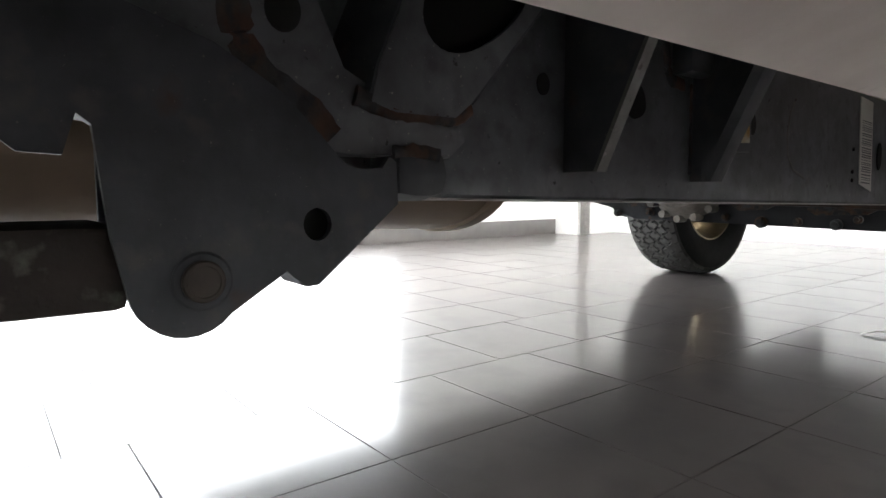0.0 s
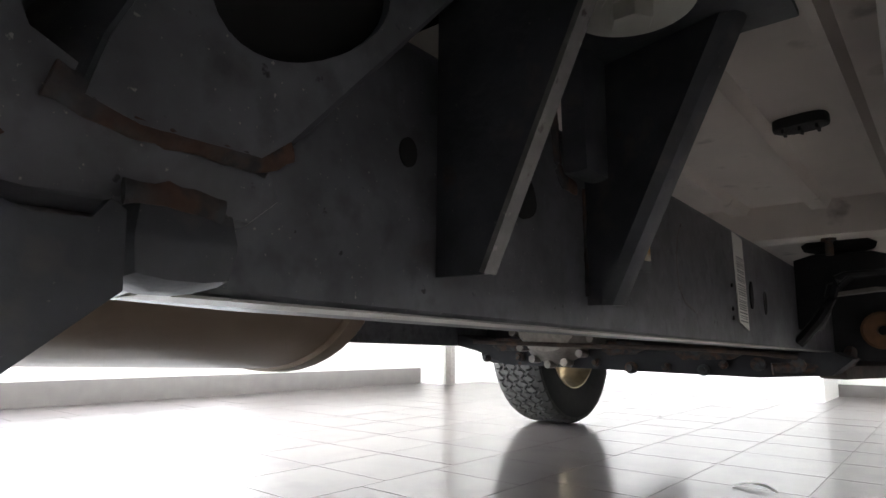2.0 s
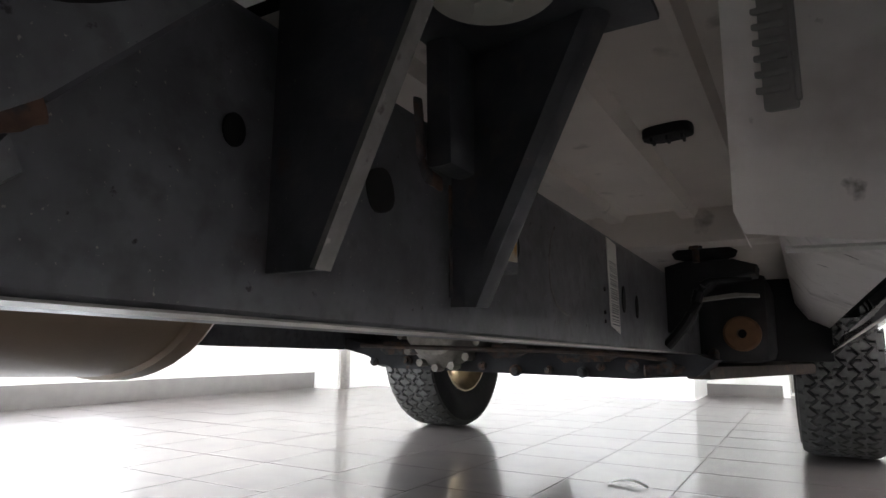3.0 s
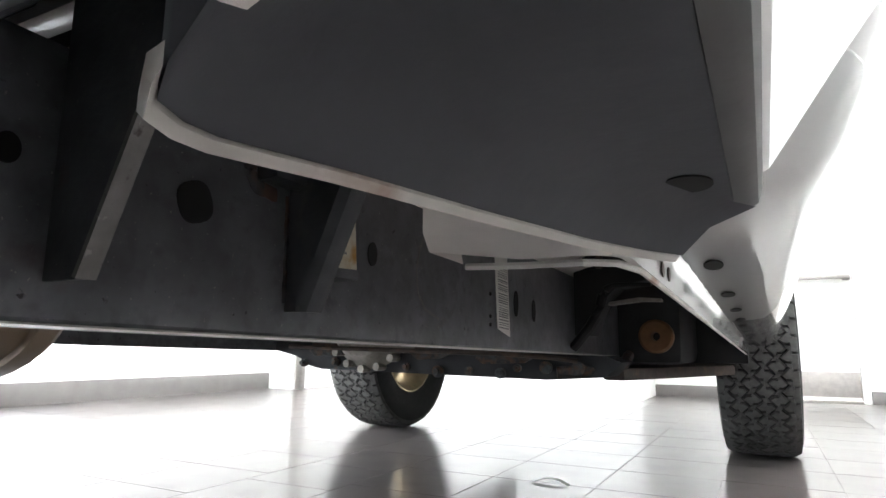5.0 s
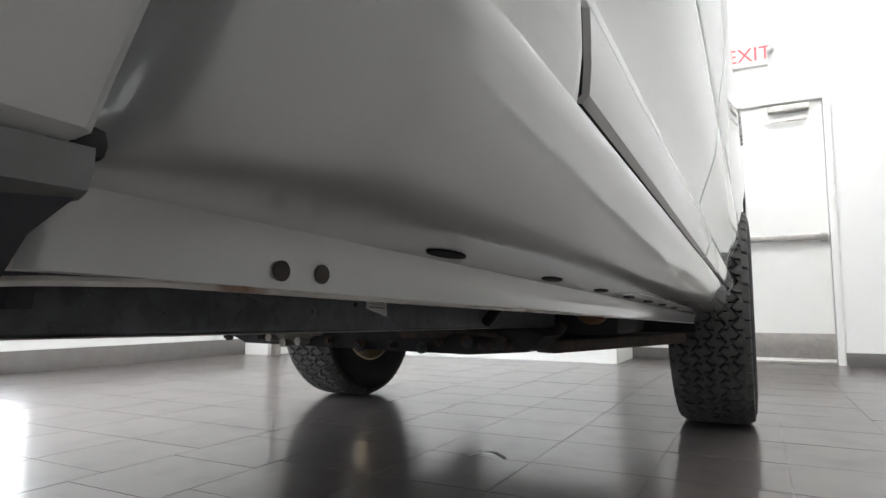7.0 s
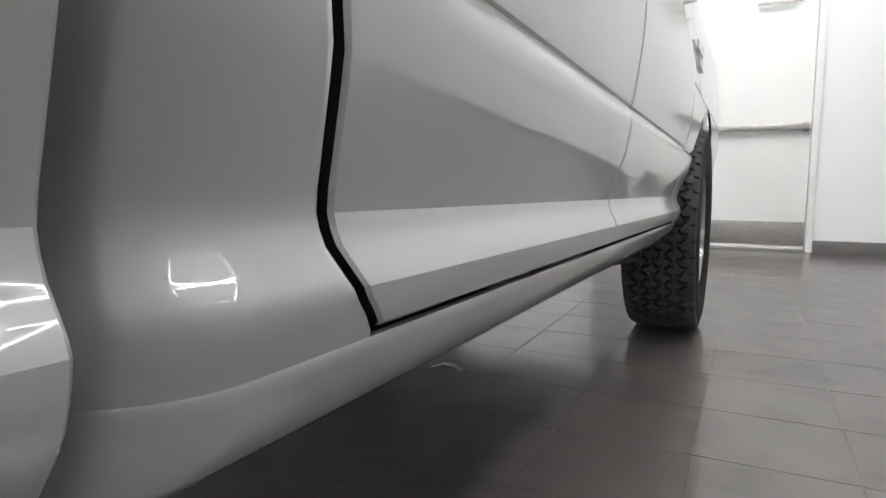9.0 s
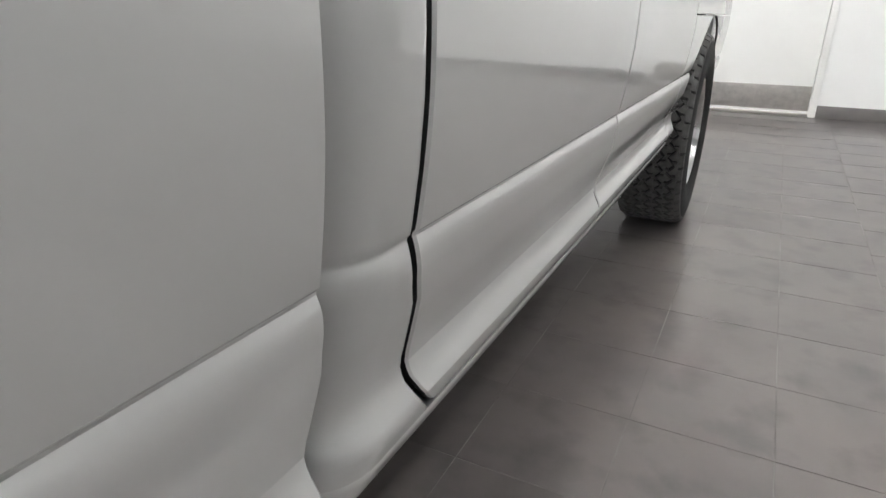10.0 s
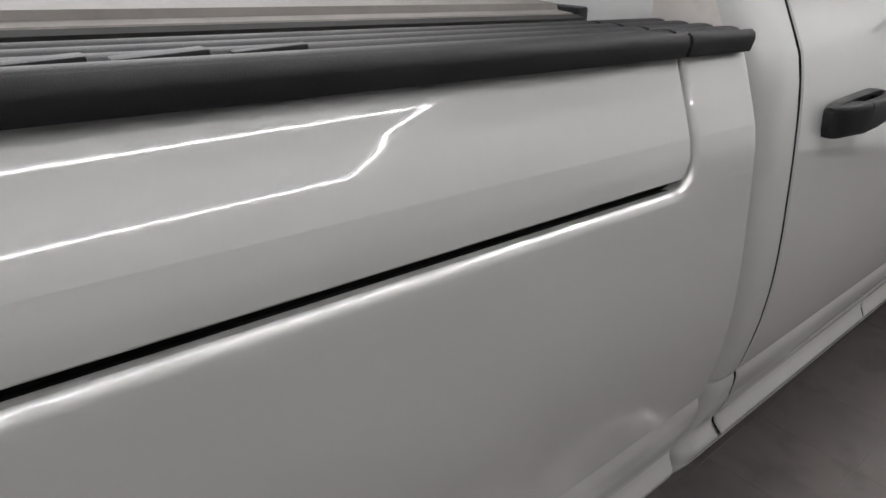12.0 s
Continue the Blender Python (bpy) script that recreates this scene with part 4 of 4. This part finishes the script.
outline = arc + [(-2.874, 0.3755), (-2.870, 0.3715), (-2.862, 0.366), (-2.855, 0.366), (-2.80, 0.412), (-2.801, 0.438), (-2.806, 0.441), (-2.811, 0.434), (-2.828, 0.433), (-2.838, 0.437), (-2.852, 0.452), (-2.875, 0.474), (-2.91, 0.495), (-2.99, 0.52), (-3.06, 0.50),
                 (-3.012, 0.452), (-2.995, 0.437), (-2.978, 0.436), (-2.972, 0.455), (-2.966, 0.450), (-2.961, 0.40)]
bm = prism(bmesh.new(), outline, "x", HX - 0.005, HX, holes=[oval(-2.855, 0.401, 0.0088, 0.0094, 0, 24)])
hanger = part("arm_hanger", bm, BRACKET, truck, "black steel control arm hanger plate with a bolt")
bm = lathe(bmesh.new(), [(0.0100, 0.0), (0.0152, 0.0), (0.0154, 0.0010), (0.0140, 0.0018), (0.0100, 0.0012)], along("x", (HX, -2.920, 0.374)), 32, closed=True)
part("arm_washer", bm, BRACKET, hanger, "dark washer")
bm = lathe(bmesh.new(), [(0.001, 0.0), (0.0108, 0.0), (0.0109, 0.0035), (0.0100, 0.0048), (0.0085, 0.0050), (0.0078, 0.0044), (0.001, 0.0044)], along("x", (HX, -2.920, 0.374)), 32)
part("arm_bolt", bm, BOLT, hanger, "dull round bolt head")
bm = prism(bmesh.new(), [(-2.95, 0.35), (-2.87, 0.36), (-2.82, 0.42), (-2.84, 0.46), (-2.95, 0.46)], "x", 0.455, 0.460)
part("inner_hanger", bm, BRACKET, hanger)
bm = lathe(bmesh.new(), [(0.0042, -0.028), (0.0066, -0.028), (0.0068, 0.0), (0.0044, 0.0)], along("x", (HX - 0.0015, -2.8605, 0.3722)), 20, closed=True)
part("rolled_edge", bm, BRACKET, hanger)
# added black block behind the hanger's hole, for the dark inside it
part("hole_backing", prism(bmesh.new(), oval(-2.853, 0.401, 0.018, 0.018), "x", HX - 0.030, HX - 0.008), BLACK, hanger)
hanger.location += Vector((0, -0.0035, -0.0025))
bm = boxed((0.47, -3.75, 0.358), (0.555, -2.955, 0.401), 0.006)
part("lower_control_arm", bm, ARM, truck, "scuffed rusty steel rear control arm")
# proud pressed bracket with the large oval opening, and the side plate behind it
bm = bmesh.new()
prism(bm, [(-2.818, 0.472), (-2.800, 0.467), (-2.752, 0.467), (-2.739, 0.477), (-2.585, 0.646), (-2.52, 0.72), (-2.72, 0.72), (-2.78, 0.569), (-2.812, 0.495)], "x", 0.556, 0.561,
      holes=[oval(-2.731, 0.550, 0.054, 0.0295, 35, 32, 0.9)])
tower = part("upper_bracket", bm, FRAME, truck, "black pressed bracket with a large oval opening")
for a, b in (((-2.818, 0.472), (-2.812, 0.495)), ((-2.812, 0.495), (-2.78, 0.569)), ((-2.78, 0.569), (-2.72, 0.72)), ((-2.739, 0.477), (-2.585, 0.646)), ((-2.800, 0.467), (-2.752, 0.467))):
    back = 0.022 if a[0] < -2.77 and a[1] > 0.47 else 0.0
    bm = bmesh.new()
    vs = [bm.verts.new(p) for p in ((0.560, a[0] - 0.002, a[1]), (0.560, b[0] - 0.002, b[1]), (0.526, b[0] - back, b[1]), (0.526, a[0] - back, a[1]),
                                    (0.560, a[0] + 0.003, a[1]), (0.560, b[0] + 0.003, b[1]), (0.526, b[0] - back + 0.004, b[1]), (0.526, a[0] - back + 0.004, a[1]))]
    for f in ((0, 1, 2, 3), (4, 5, 6, 7), (0, 1, 5, 4), (1, 2, 6, 5), (2, 3, 7, 6), (3, 0, 4, 7)):
        bm.faces.new([vs[i] for i in f])
    part("bracket_wall", bm, BRACKET, tower)
# added black sheet that gives the oval opening its inner shade
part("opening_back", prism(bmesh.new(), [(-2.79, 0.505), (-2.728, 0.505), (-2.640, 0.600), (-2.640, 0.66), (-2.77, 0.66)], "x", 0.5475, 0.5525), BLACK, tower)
bm = prism(bmesh.new(), [(-3.06, 0.462), (-2.99, 0.455), (-2.83, 0.440), (-2.752, 0.440), (-2.738, 0.452), (-2.744, 0.465), (-2.80, 0.469), (-2.838, 0.487), (-2.852, 0.53), (-2.862, 0.60), (-2.90, 0.72), (-3.06, 0.72)],
           "x", 0.526, 0.556, 0.005)
side_plate = part("side_plate", bm, FRAME, truck, "black steel side plate on the rail")
# black disc on the plate, shade of a hole put into colour
part("plate_hole", prism(bmesh.new(), oval(-2.872, 0.518, 0.0105, 0.0125), "x", 0.5555, 0.5575), BLACK, side_plate, "black disc for the shade in a plate hole")


def weld(pts, wide, x0=0.557, high=0.35, mat=RUSTY):
    """A wide lumpy weld bead along (y, z) points on the plate at x0."""
    fine = []
    for (y0, z0), (y1, z1) in zip(pts, pts[1:]):
        k = max(2, int(math.hypot(y1 - y0, z1 - z0) / 0.004))
        fine += [(y0 + (y1 - y0) * i / k, z0 + (z1 - z0) * i / k) for i in range(k)]
    fine.append(pts[-1])
    bm = tube(bmesh.new(), [(0, y + random.uniform(-0.0005, 0.0005), z + random.uniform(-0.0005, 0.0005)) for y, z in fine], [wide * random.uniform(0.88, 1.12) for _ in fine], 10)
    for v in bm.verts:
        v.co.x = x0 + v.co.x * high
    return part("weld_bead", bm, mat, truck, "rusty weld bead", smooth=60)


weld([(-2.908, 0.60), (-2.905, 0.56), (-2.90, 0.522), (-2.898, 0.502), (-2.889, 0.486), (-2.878, 0.476), (-2.864, 0.469), (-2.852, 0.460), (-2.843, 0.449)], 0.0090, 0.5562, 0.13)
weld([(-2.828, 0.475), (-2.806, 0.469), (-2.776, 0.468), (-2.750, 0.467), (-2.737, 0.475)], 0.0062, 0.558, 0.45)
weld([(-2.806, 0.442), (-2.791, 0.4435), (-2.770, 0.441)], 0.0042, 0.566, 0.4)
weld([(-2.456, 0.590), (-2.452, 0.560), (-2.449, 0.540), (-2.440, 0.530), (-2.418, 0.528)], 0.0065, 0.5268, 0.22)
weld([(-2.150, 0.540), (-2.166, 0.520), (-2.172, 0.492), (-2.168, 0.465), (-2.150, 0.446), (-2.113, 0.4355)], 0.0018, 0.5266, 0.3, EDGE)
weld([(-2.404, 0.530), (-2.403, 0.480), (-2.402, 0.436)], 0.0022, 0.5270, 0.6)
bm = boxed((0.52, -2.803, 0.411), (0.566, -2.758, 0.446), 0.016)
part("rolled_tab", bm, BRACKET, truck, "rolled steel tab")
part("bed_cross_sill", boxed((-0.52, -2.80, 0.60), (0.52, -2.62, 0.70), 0.004), DARKMETAL, truck)

# muffler, driveline and crossmembers
bm = bmesh.new()
rows = []
for y, k in ((-3.5, 0.9), (-3.49, 1.0), (-2.489, 1.0), (-2.486, 0.985), (-2.482, 0.985), (-2.480, 1.035), (-2.462, 1.04), (-2.455, 1.0), (-2.445, 0.9)):
    rows.append([bm.verts.new((0.16 + 0.16 * k * math.cos(a), y, 0.455 + 0.03 * max(0.0, -2.45 - y) + 0.092 * k * math.sin(a))) for a in np.linspace(0, 2 * math.pi, 40, endpoint=False)])
for a, b in zip(rows, rows[1:]):
    for i in range(40):
        bm.faces.new((a[i], a[(i + 1) % 40], b[(i + 1) % 40], b[i]))
bm.faces.new(rows[0]), bm.faces.new(rows[-1])
part("muffler", bm, MUFFLER, truck, "tan-stained oval steel muffler")
bm = tube(bmesh.new(), [(0.16, -2.44, 0.47), (0.16, -1.9, 0.48), (0.12, -1.4, 0.47), (0.1, -0.8, 0.48)], 0.032, 14)
part("exhaust_pipe", bm, MUFFLER, truck)
bm = tube(bmesh.new(), [(-0.02, -3.5, 0.50), (-0.02, -1.5, 0.52)], 0.045, 18)
part("driveshaft", bm, DARKMETAL, truck)
bm = bmesh.new()
sweep(bm, [(-0.62, 0.432), (-0.50, 0.398), (-0.38, 0.372), (-0.28, 0.335), (0.42, 0.325), (0.56, 0.335), (0.60, 0.37), (0.56, 0.385), (0.42, 0.378), (-0.28, 0.388), (-0.40, 0.41), (-0.57, 0.446)], -1.34, -1.20)
part("crossmember", bm, DARKMETAL, truck, "dark steel transmission crossmember")
for x in (0.42, 0.50):
    bm = lathe(bmesh.new(), [(0.001, 0), (0.016, 0), (0.015, 0.012), (0.001, 0.012)], along("y", (x, -1.356, 0.355)), 14)
    part("crossmember_bolt", bm, RUSTY, truck)
for x, y, z, r in ((0.02, -1.345, 0.348, 0.012), (0.12, -1.350, 0.338, 0.016), (0.21, -1.348, 0.342, 0.011), (0.30, -1.352, 0.338, 0.014), (0.345, -1.350, 0.352, 0.010), (-0.22, -1.348, 0.358, 0.014), (-0.34, -1.346, 0.352, 0.012)):
    bm = lathe(bmesh.new(), [(0.001, 0), (r * 0.55, 0), (r * 0.55, 0.008), (r, 0.010), (r * 0.96, 0.022), (r * 0.5, 0.026), (0.001, 0.026)], along("y", (x, y - 0.014, z)), 12)
    part("flange_nut", bm, RUSTY, truck, "rusty flange nut under the driveline")
for x0, x1, z in ((0.05, 0.17, 0.402), (0.24, 0.40, 0.395), (-0.30, -0.12, 0.408)):
    bm = bmesh.new()
    prism(bm, [(x0, z - 0.02), (x0 + 0.02, z - 0.034), (x1 - 0.03, z - 0.030), (x1, z - 0.014), (x1 - 0.01, z), (x0 + 0.015, z + 0.004)], "y", -1.375, -1.362, 0.002)
    part("driveline_bracket", bm, RUSTY, truck, "rusty pressed bracket beside the driveline")
bm = tube(bmesh.new(), [(-0.35, -1.40, 0.40), (0.05, -1.41, 0.392), (0.30, -1.40, 0.388), (0.44, -1.385, 0.380), (0.50, -1.36, 0.372)], 0.006, 8)
part("brake_line", bm, OLD, truck, "rusty brake line along the crossmember")
bm = bmesh.new()
sweep(bm, [(0.585, 0.500), (0.66, 0.508), (0.70, 0.506), (0.70, 0.512), (0.655, 0.516), (0.585, 0.507)], -1.40, -1.365)
part("line_clip", bm, CAST, truck, "pale metal clip that holds the hose")
bm = bmesh.new()
lathe(bm, [(0.001, -0.16), (0.10, -0.15), (0.135, -0.10), (0.14, 0.0), (0.12, 0.10), (0.08, 0.20), (0.001, 0.21)], along("y", (-0.10, -1.25, 0.475)), 20)
for i in range(7):
    a = math.radians(200 + i * 22)
    lathe(bm, [(0.001, -0.13), (0.011, -0.13), (0.011, -0.09), (0.001, -0.09)], along("y", (-0.10 + 0.135 * math.cos(a), -1.25, 0.475 + 0.135 * math.sin(a))), 8)
part("transfer_case", bm, CAST, truck, "grimy cast aluminium transfer case with bolts")
bm = bmesh.new()
box(bm, (-0.50, -1.18, 0.33), (0.48, -0.2, 0.50), 0.04)
part("engine_sump", bm, DARKMETAL, truck)
# front suspension arm and bushings
bm = bmesh.new()
prism(bm, [(0.50, -1.10), (0.56, -1.12), (0.80, -0.42), (0.78, -0.12), (0.50, -0.05)], "z", 0.318, 0.352, 0.008)
part("front_lower_arm", bm, OLD, truck, "rusty front lower control arm")
bm = lathe(bmesh.new(), [(0.012, 0.0), (0.040, 0.0), (0.046, 0.006), (0.046, 0.03), (0.03, 0.04), (0.012, 0.04)], along("y", (0.635, -1.06, 0.437)), 26, closed=True)
part("bump_stop", bm, BUSH, truck, "amber rubber bushing")
bm = bmesh.new()
box(bm, (0.52, -1.02, 0.36), (0.70, -0.55, 0.60), 0.03)
part("suspension_tower", bm, DARKMETAL, truck)
bm = tube(bmesh.new(), [(0.45, -1.36, 0.345), (0.53, -1.33, 0.350), (0.58, -1.22, 0.365), (0.57, -1.10, 0.385)], 0.014, 10)
part("torque_strut", bm, RUSTY, truck)

# small forward tab with a sticker
part("tab", boxed((0.526, -2.389, 0.46), (0.561, -2.34, 0.56), 0.002), BRACKET, mount)
bm = prism(bmesh.new(), [(-2.384, 0.545), (-2.352, 0.545), (-2.345, 0.470), (-2.384, 0.468)], "x", 0.5612, 0.5622)
sticker = part("stained_sticker", bm, YELLOWED, mount, "yellowed stained paper sticker")
bm = bmesh.new()
for z0, z1, y0, y1 in ((0.482, 0.496, -2.372, -2.369), (0.482, 0.484, -2.372, -2.362), (0.488, 0.490, -2.372, -2.363), (0.494, 0.496, -2.372, -2.362), (0.503, 0.505, -2.374, -2.356), (0.509, 0.511, -2.374, -2.360)):
    box(bm, (0.5623, y0, z0), (0.5627, y1, z1))
part("print", bm, INK, sticker)


# ---- wheels ----
def build_wheel(x, mirror):
    s = -1 if mirror else 1
    wheel = part("wheel", lathe(bmesh.new(), [(0.001, -0.02), (0.06, -0.02), (0.07, 0.05), (0.05, 0.08), (0.001, 0.08)], along("x", (x, 0, 0.41)), 20), DARKMETAL, truck,
                 "wheel with all-terrain tyre")
    R, W = 0.402, 0.134
    bm = bmesh.new()
    prof = [(0.225, -0.105), (0.25, -0.125), (0.31, -W - 0.004), (0.365, -W), (0.388, -W + 0.012), (R - 0.004, -W + 0.035), (R, -0.05), (R, 0.05), (R - 0.004, W - 0.035),
            (0.388, W - 0.012), (0.365, W), (0.31, W + 0.004), (0.25, 0.125), (0.225, 0.105)]
    lathe(bm, prof, along("x", (x, 0, 0.41)), 72, closed=True)
    part("tyre", bm, RUBBER, wheel, "black all-terrain tyre", smooth=30)
    # interlocking tread blocks: zigzag columns cut across by hooked grooves
    bm = bmesh.new()
    rows = 42
    step = 2 * math.pi / rows
    edges = [-0.132, -0.083, -0.042, 0.0, 0.042, 0.083, 0.132]

    def zig(b, a):
        if b in (0, 6):
            return edges[b]
        k = (a / step + 0.5 * (b % 2)) % 1.0
        return edges[b] + 0.013 * (abs(2 * k - 1) * 2 - 1)

    for i in range(rows):
        for c in range(6):
            a0 = step * (i + (0.5 if c % 2 else 0.0))
            tip = step * (0.24 if c % 2 else -0.24)

            def cut(k, a):
                """A hooked groove across a column."""
                return a + tip * (1 if k < 0.4 else (-1 if k > 0.6 else 0))

            ring = []
            for k in (0.0, 0.36, 0.64, 1.0):
                a = cut(k, a0)
                ring.append((k, a))
            for f in (0.25, 0.5, 0.75):
                ring.append((1.0, cut(1.0, a0) + step * f))
            for k in (1.0, 0.64, 0.36, 0.0):
                ring.append((k, cut(k, a0 + step)))
            for f in (0.75, 0.5, 0.25):
                ring.append((0.0, cut(0.0, a0) + step * f))
            pts = []
            for k, a in ring:
                left, right = zig(c, a), zig(c + 1, a)
                pts.append((left + (right - left) * k, a))
            cu, ca = sum(p[0] for p in pts) / len(pts), sum(p[1] for p in pts) / len(pts)
            lo, hi = [], []
            for u, a in pts:
                for r, dst, g in ((R - 0.006, lo, 0.004), (R + 0.008, hi, 0.0100)):
                    uu = u - math.copysign(min(g * 0.5, abs(u - cu)), u - cu)
                    aa = a - math.copysign(min(g * 0.5 / R, abs(a - ca)), a - ca)
                    rr = r - max(0.0, abs(uu) - 0.085) ** 2 * 9.0
                    dst.append(bm.verts.new((x + uu, rr * math.sin(aa), 0.41 + rr * math.cos(aa))))
            bm.faces.new(hi)
            n = len(pts)
            for q in range(n):
                bm.faces.new((lo[q], lo[(q + 1) % n], hi[(q + 1) % n], hi[q]))
    tread = part("tread", bm, TREAD, wheel, "interlocking black rubber tread blocks", smooth=25)
    tagged(tread, kind="stuff")
    bm = bmesh.new()
    lathe(bm, [(0.229, -0.118), (0.236, -0.118), (0.228, -0.10), (0.205, -0.085), (0.200, 0.06), (0.228, 0.10), (0.236, 0.118), (0.229, 0.118), (0.21, 0.095), (0.19, 0.06), (0.19, -0.08), (0.21, -0.1)],
          along("x", (x, 0, 0.41)), 48, closed=True)
    rim = part("rim", bm, RIM if mirror else CHROME, wheel, "alloy rim")
    for k in range(5):
        a = 2 * math.pi * k / 5 + 0.3
        bm = boxed((-0.032, 0.03, -0.02), (0.032, 0.20, 0.025), 0.01)
        bmesh.ops.transform(bm, matrix=Matrix.Translation((x + s * 0.07, 0, 0.41)) @ Matrix.Rotation(a, 4, "X") @ Matrix.Rotation(math.radians(90), 4, "Y"), verts=bm.verts[:])
        part("spoke", bm, CHROME, rim, "chrome spoke")


build_wheel(0.868, False)
build_wheel(-0.868, True)

# splash shields between the rocker's end and the frame
for s in (1, -1):
    part("splash_shield", boxed((min(s * 0.55, s * 0.85), -0.63, 0.36), (max(s * 0.55, s * 0.85), -0.61, 0.62), 0.006), PLASTIC, truck, "black plastic splash shield")

# wheel well liners
for s in (1, -1):
    bm = bmesh.new()
    pts = [(0.56 * math.cos(a), 0.42 + 0.56 * math.sin(a)) for a in np.linspace(math.radians(8), math.radians(172), 18)]
    loop = pts + [(y * 0.97, 0.42 + (z - 0.42) * 0.97) for y, z in pts[::-1]]
    prism(bm, loop, "x", min(s * 0.55, s * 0.93), max(s * 0.55, s * 0.93))
    part("wheel_liner", bm, PLASTIC, truck, "black plastic wheel liner")

# chrome lettering on the door drawn as plain bars
for r, z in enumerate((1.035, 0.985)):
    for k in range(4 - r):
        bm = boxed((side_x(z) - 0.002, -0.60 + k * 0.052 + r * 0.03, z - 0.016), (side_x(z) + 0.006, -0.568 + k * 0.052 + r * 0.03, z + 0.016), 0.003)
        part("badge_bar", bm, CHROME, truck, "chrome badge bar")

# ---- floor tiles ----
TX, TY, JOINT = 0.322, 0.314, 0.003
GX, GY = 1.075, -1.262
tile_mesh = bpy.data.meshes.new("tile")
hx, hy = (TX - JOINT) / 2, (TY - JOINT) / 2
bm = bmesh.new()
box(bm, (-hx, -hy, -0.010), (hx, hy, 0.0))
bm.to_mesh(tile_mesh)
bm.free()
tile_mesh.materials.append(TILE)
base_v = [tuple(v.co) for v in tile_mesh.vertices]
base_f = [tuple(p.vertices) for p in tile_mesh.polygons]
rest_v, rest_f, single = [], [], []
random.seed(11)
for i in range(-16, 39):
    shift = -0.095 if i % 7 == 2 else 0.0
    for j in range(-24, 16):
        x, y = GX + (i + 0.5) * TX, GY + (j + 0.5) * TY + shift
        if not (X0 + 0.1 < x < X1 and Y0 < y < Y1 - 0.02):
            continue
        dz = random.uniform(-0.0002, 0.0002)
        near = (x - 0.55) ** 2 + (y + 1.3) ** 2 * 0.7
        single.append((near, x, y, dz))
single.sort()
for k, (_, x, y, dz) in enumerate(single):
    if k < 300:
        ob = new("tile", tile_mesh)
        ob.location = (x, y, dz)
        adopt(ob, floor)
    else:
        off = len(rest_v)
        rest_v += [(vx + x, vy + y, vz + dz) for vx, vy, vz in base_v]
        rest_f += [tuple(q + off for q in f) for f in base_f]
me = mesh_of("tiles", rest_v, rest_f)
me.materials.append(TILE)
ob = adopt(new("tiles", me), floor)
tagged(ob, "grey stone-look floor tiles", kind="stuff")
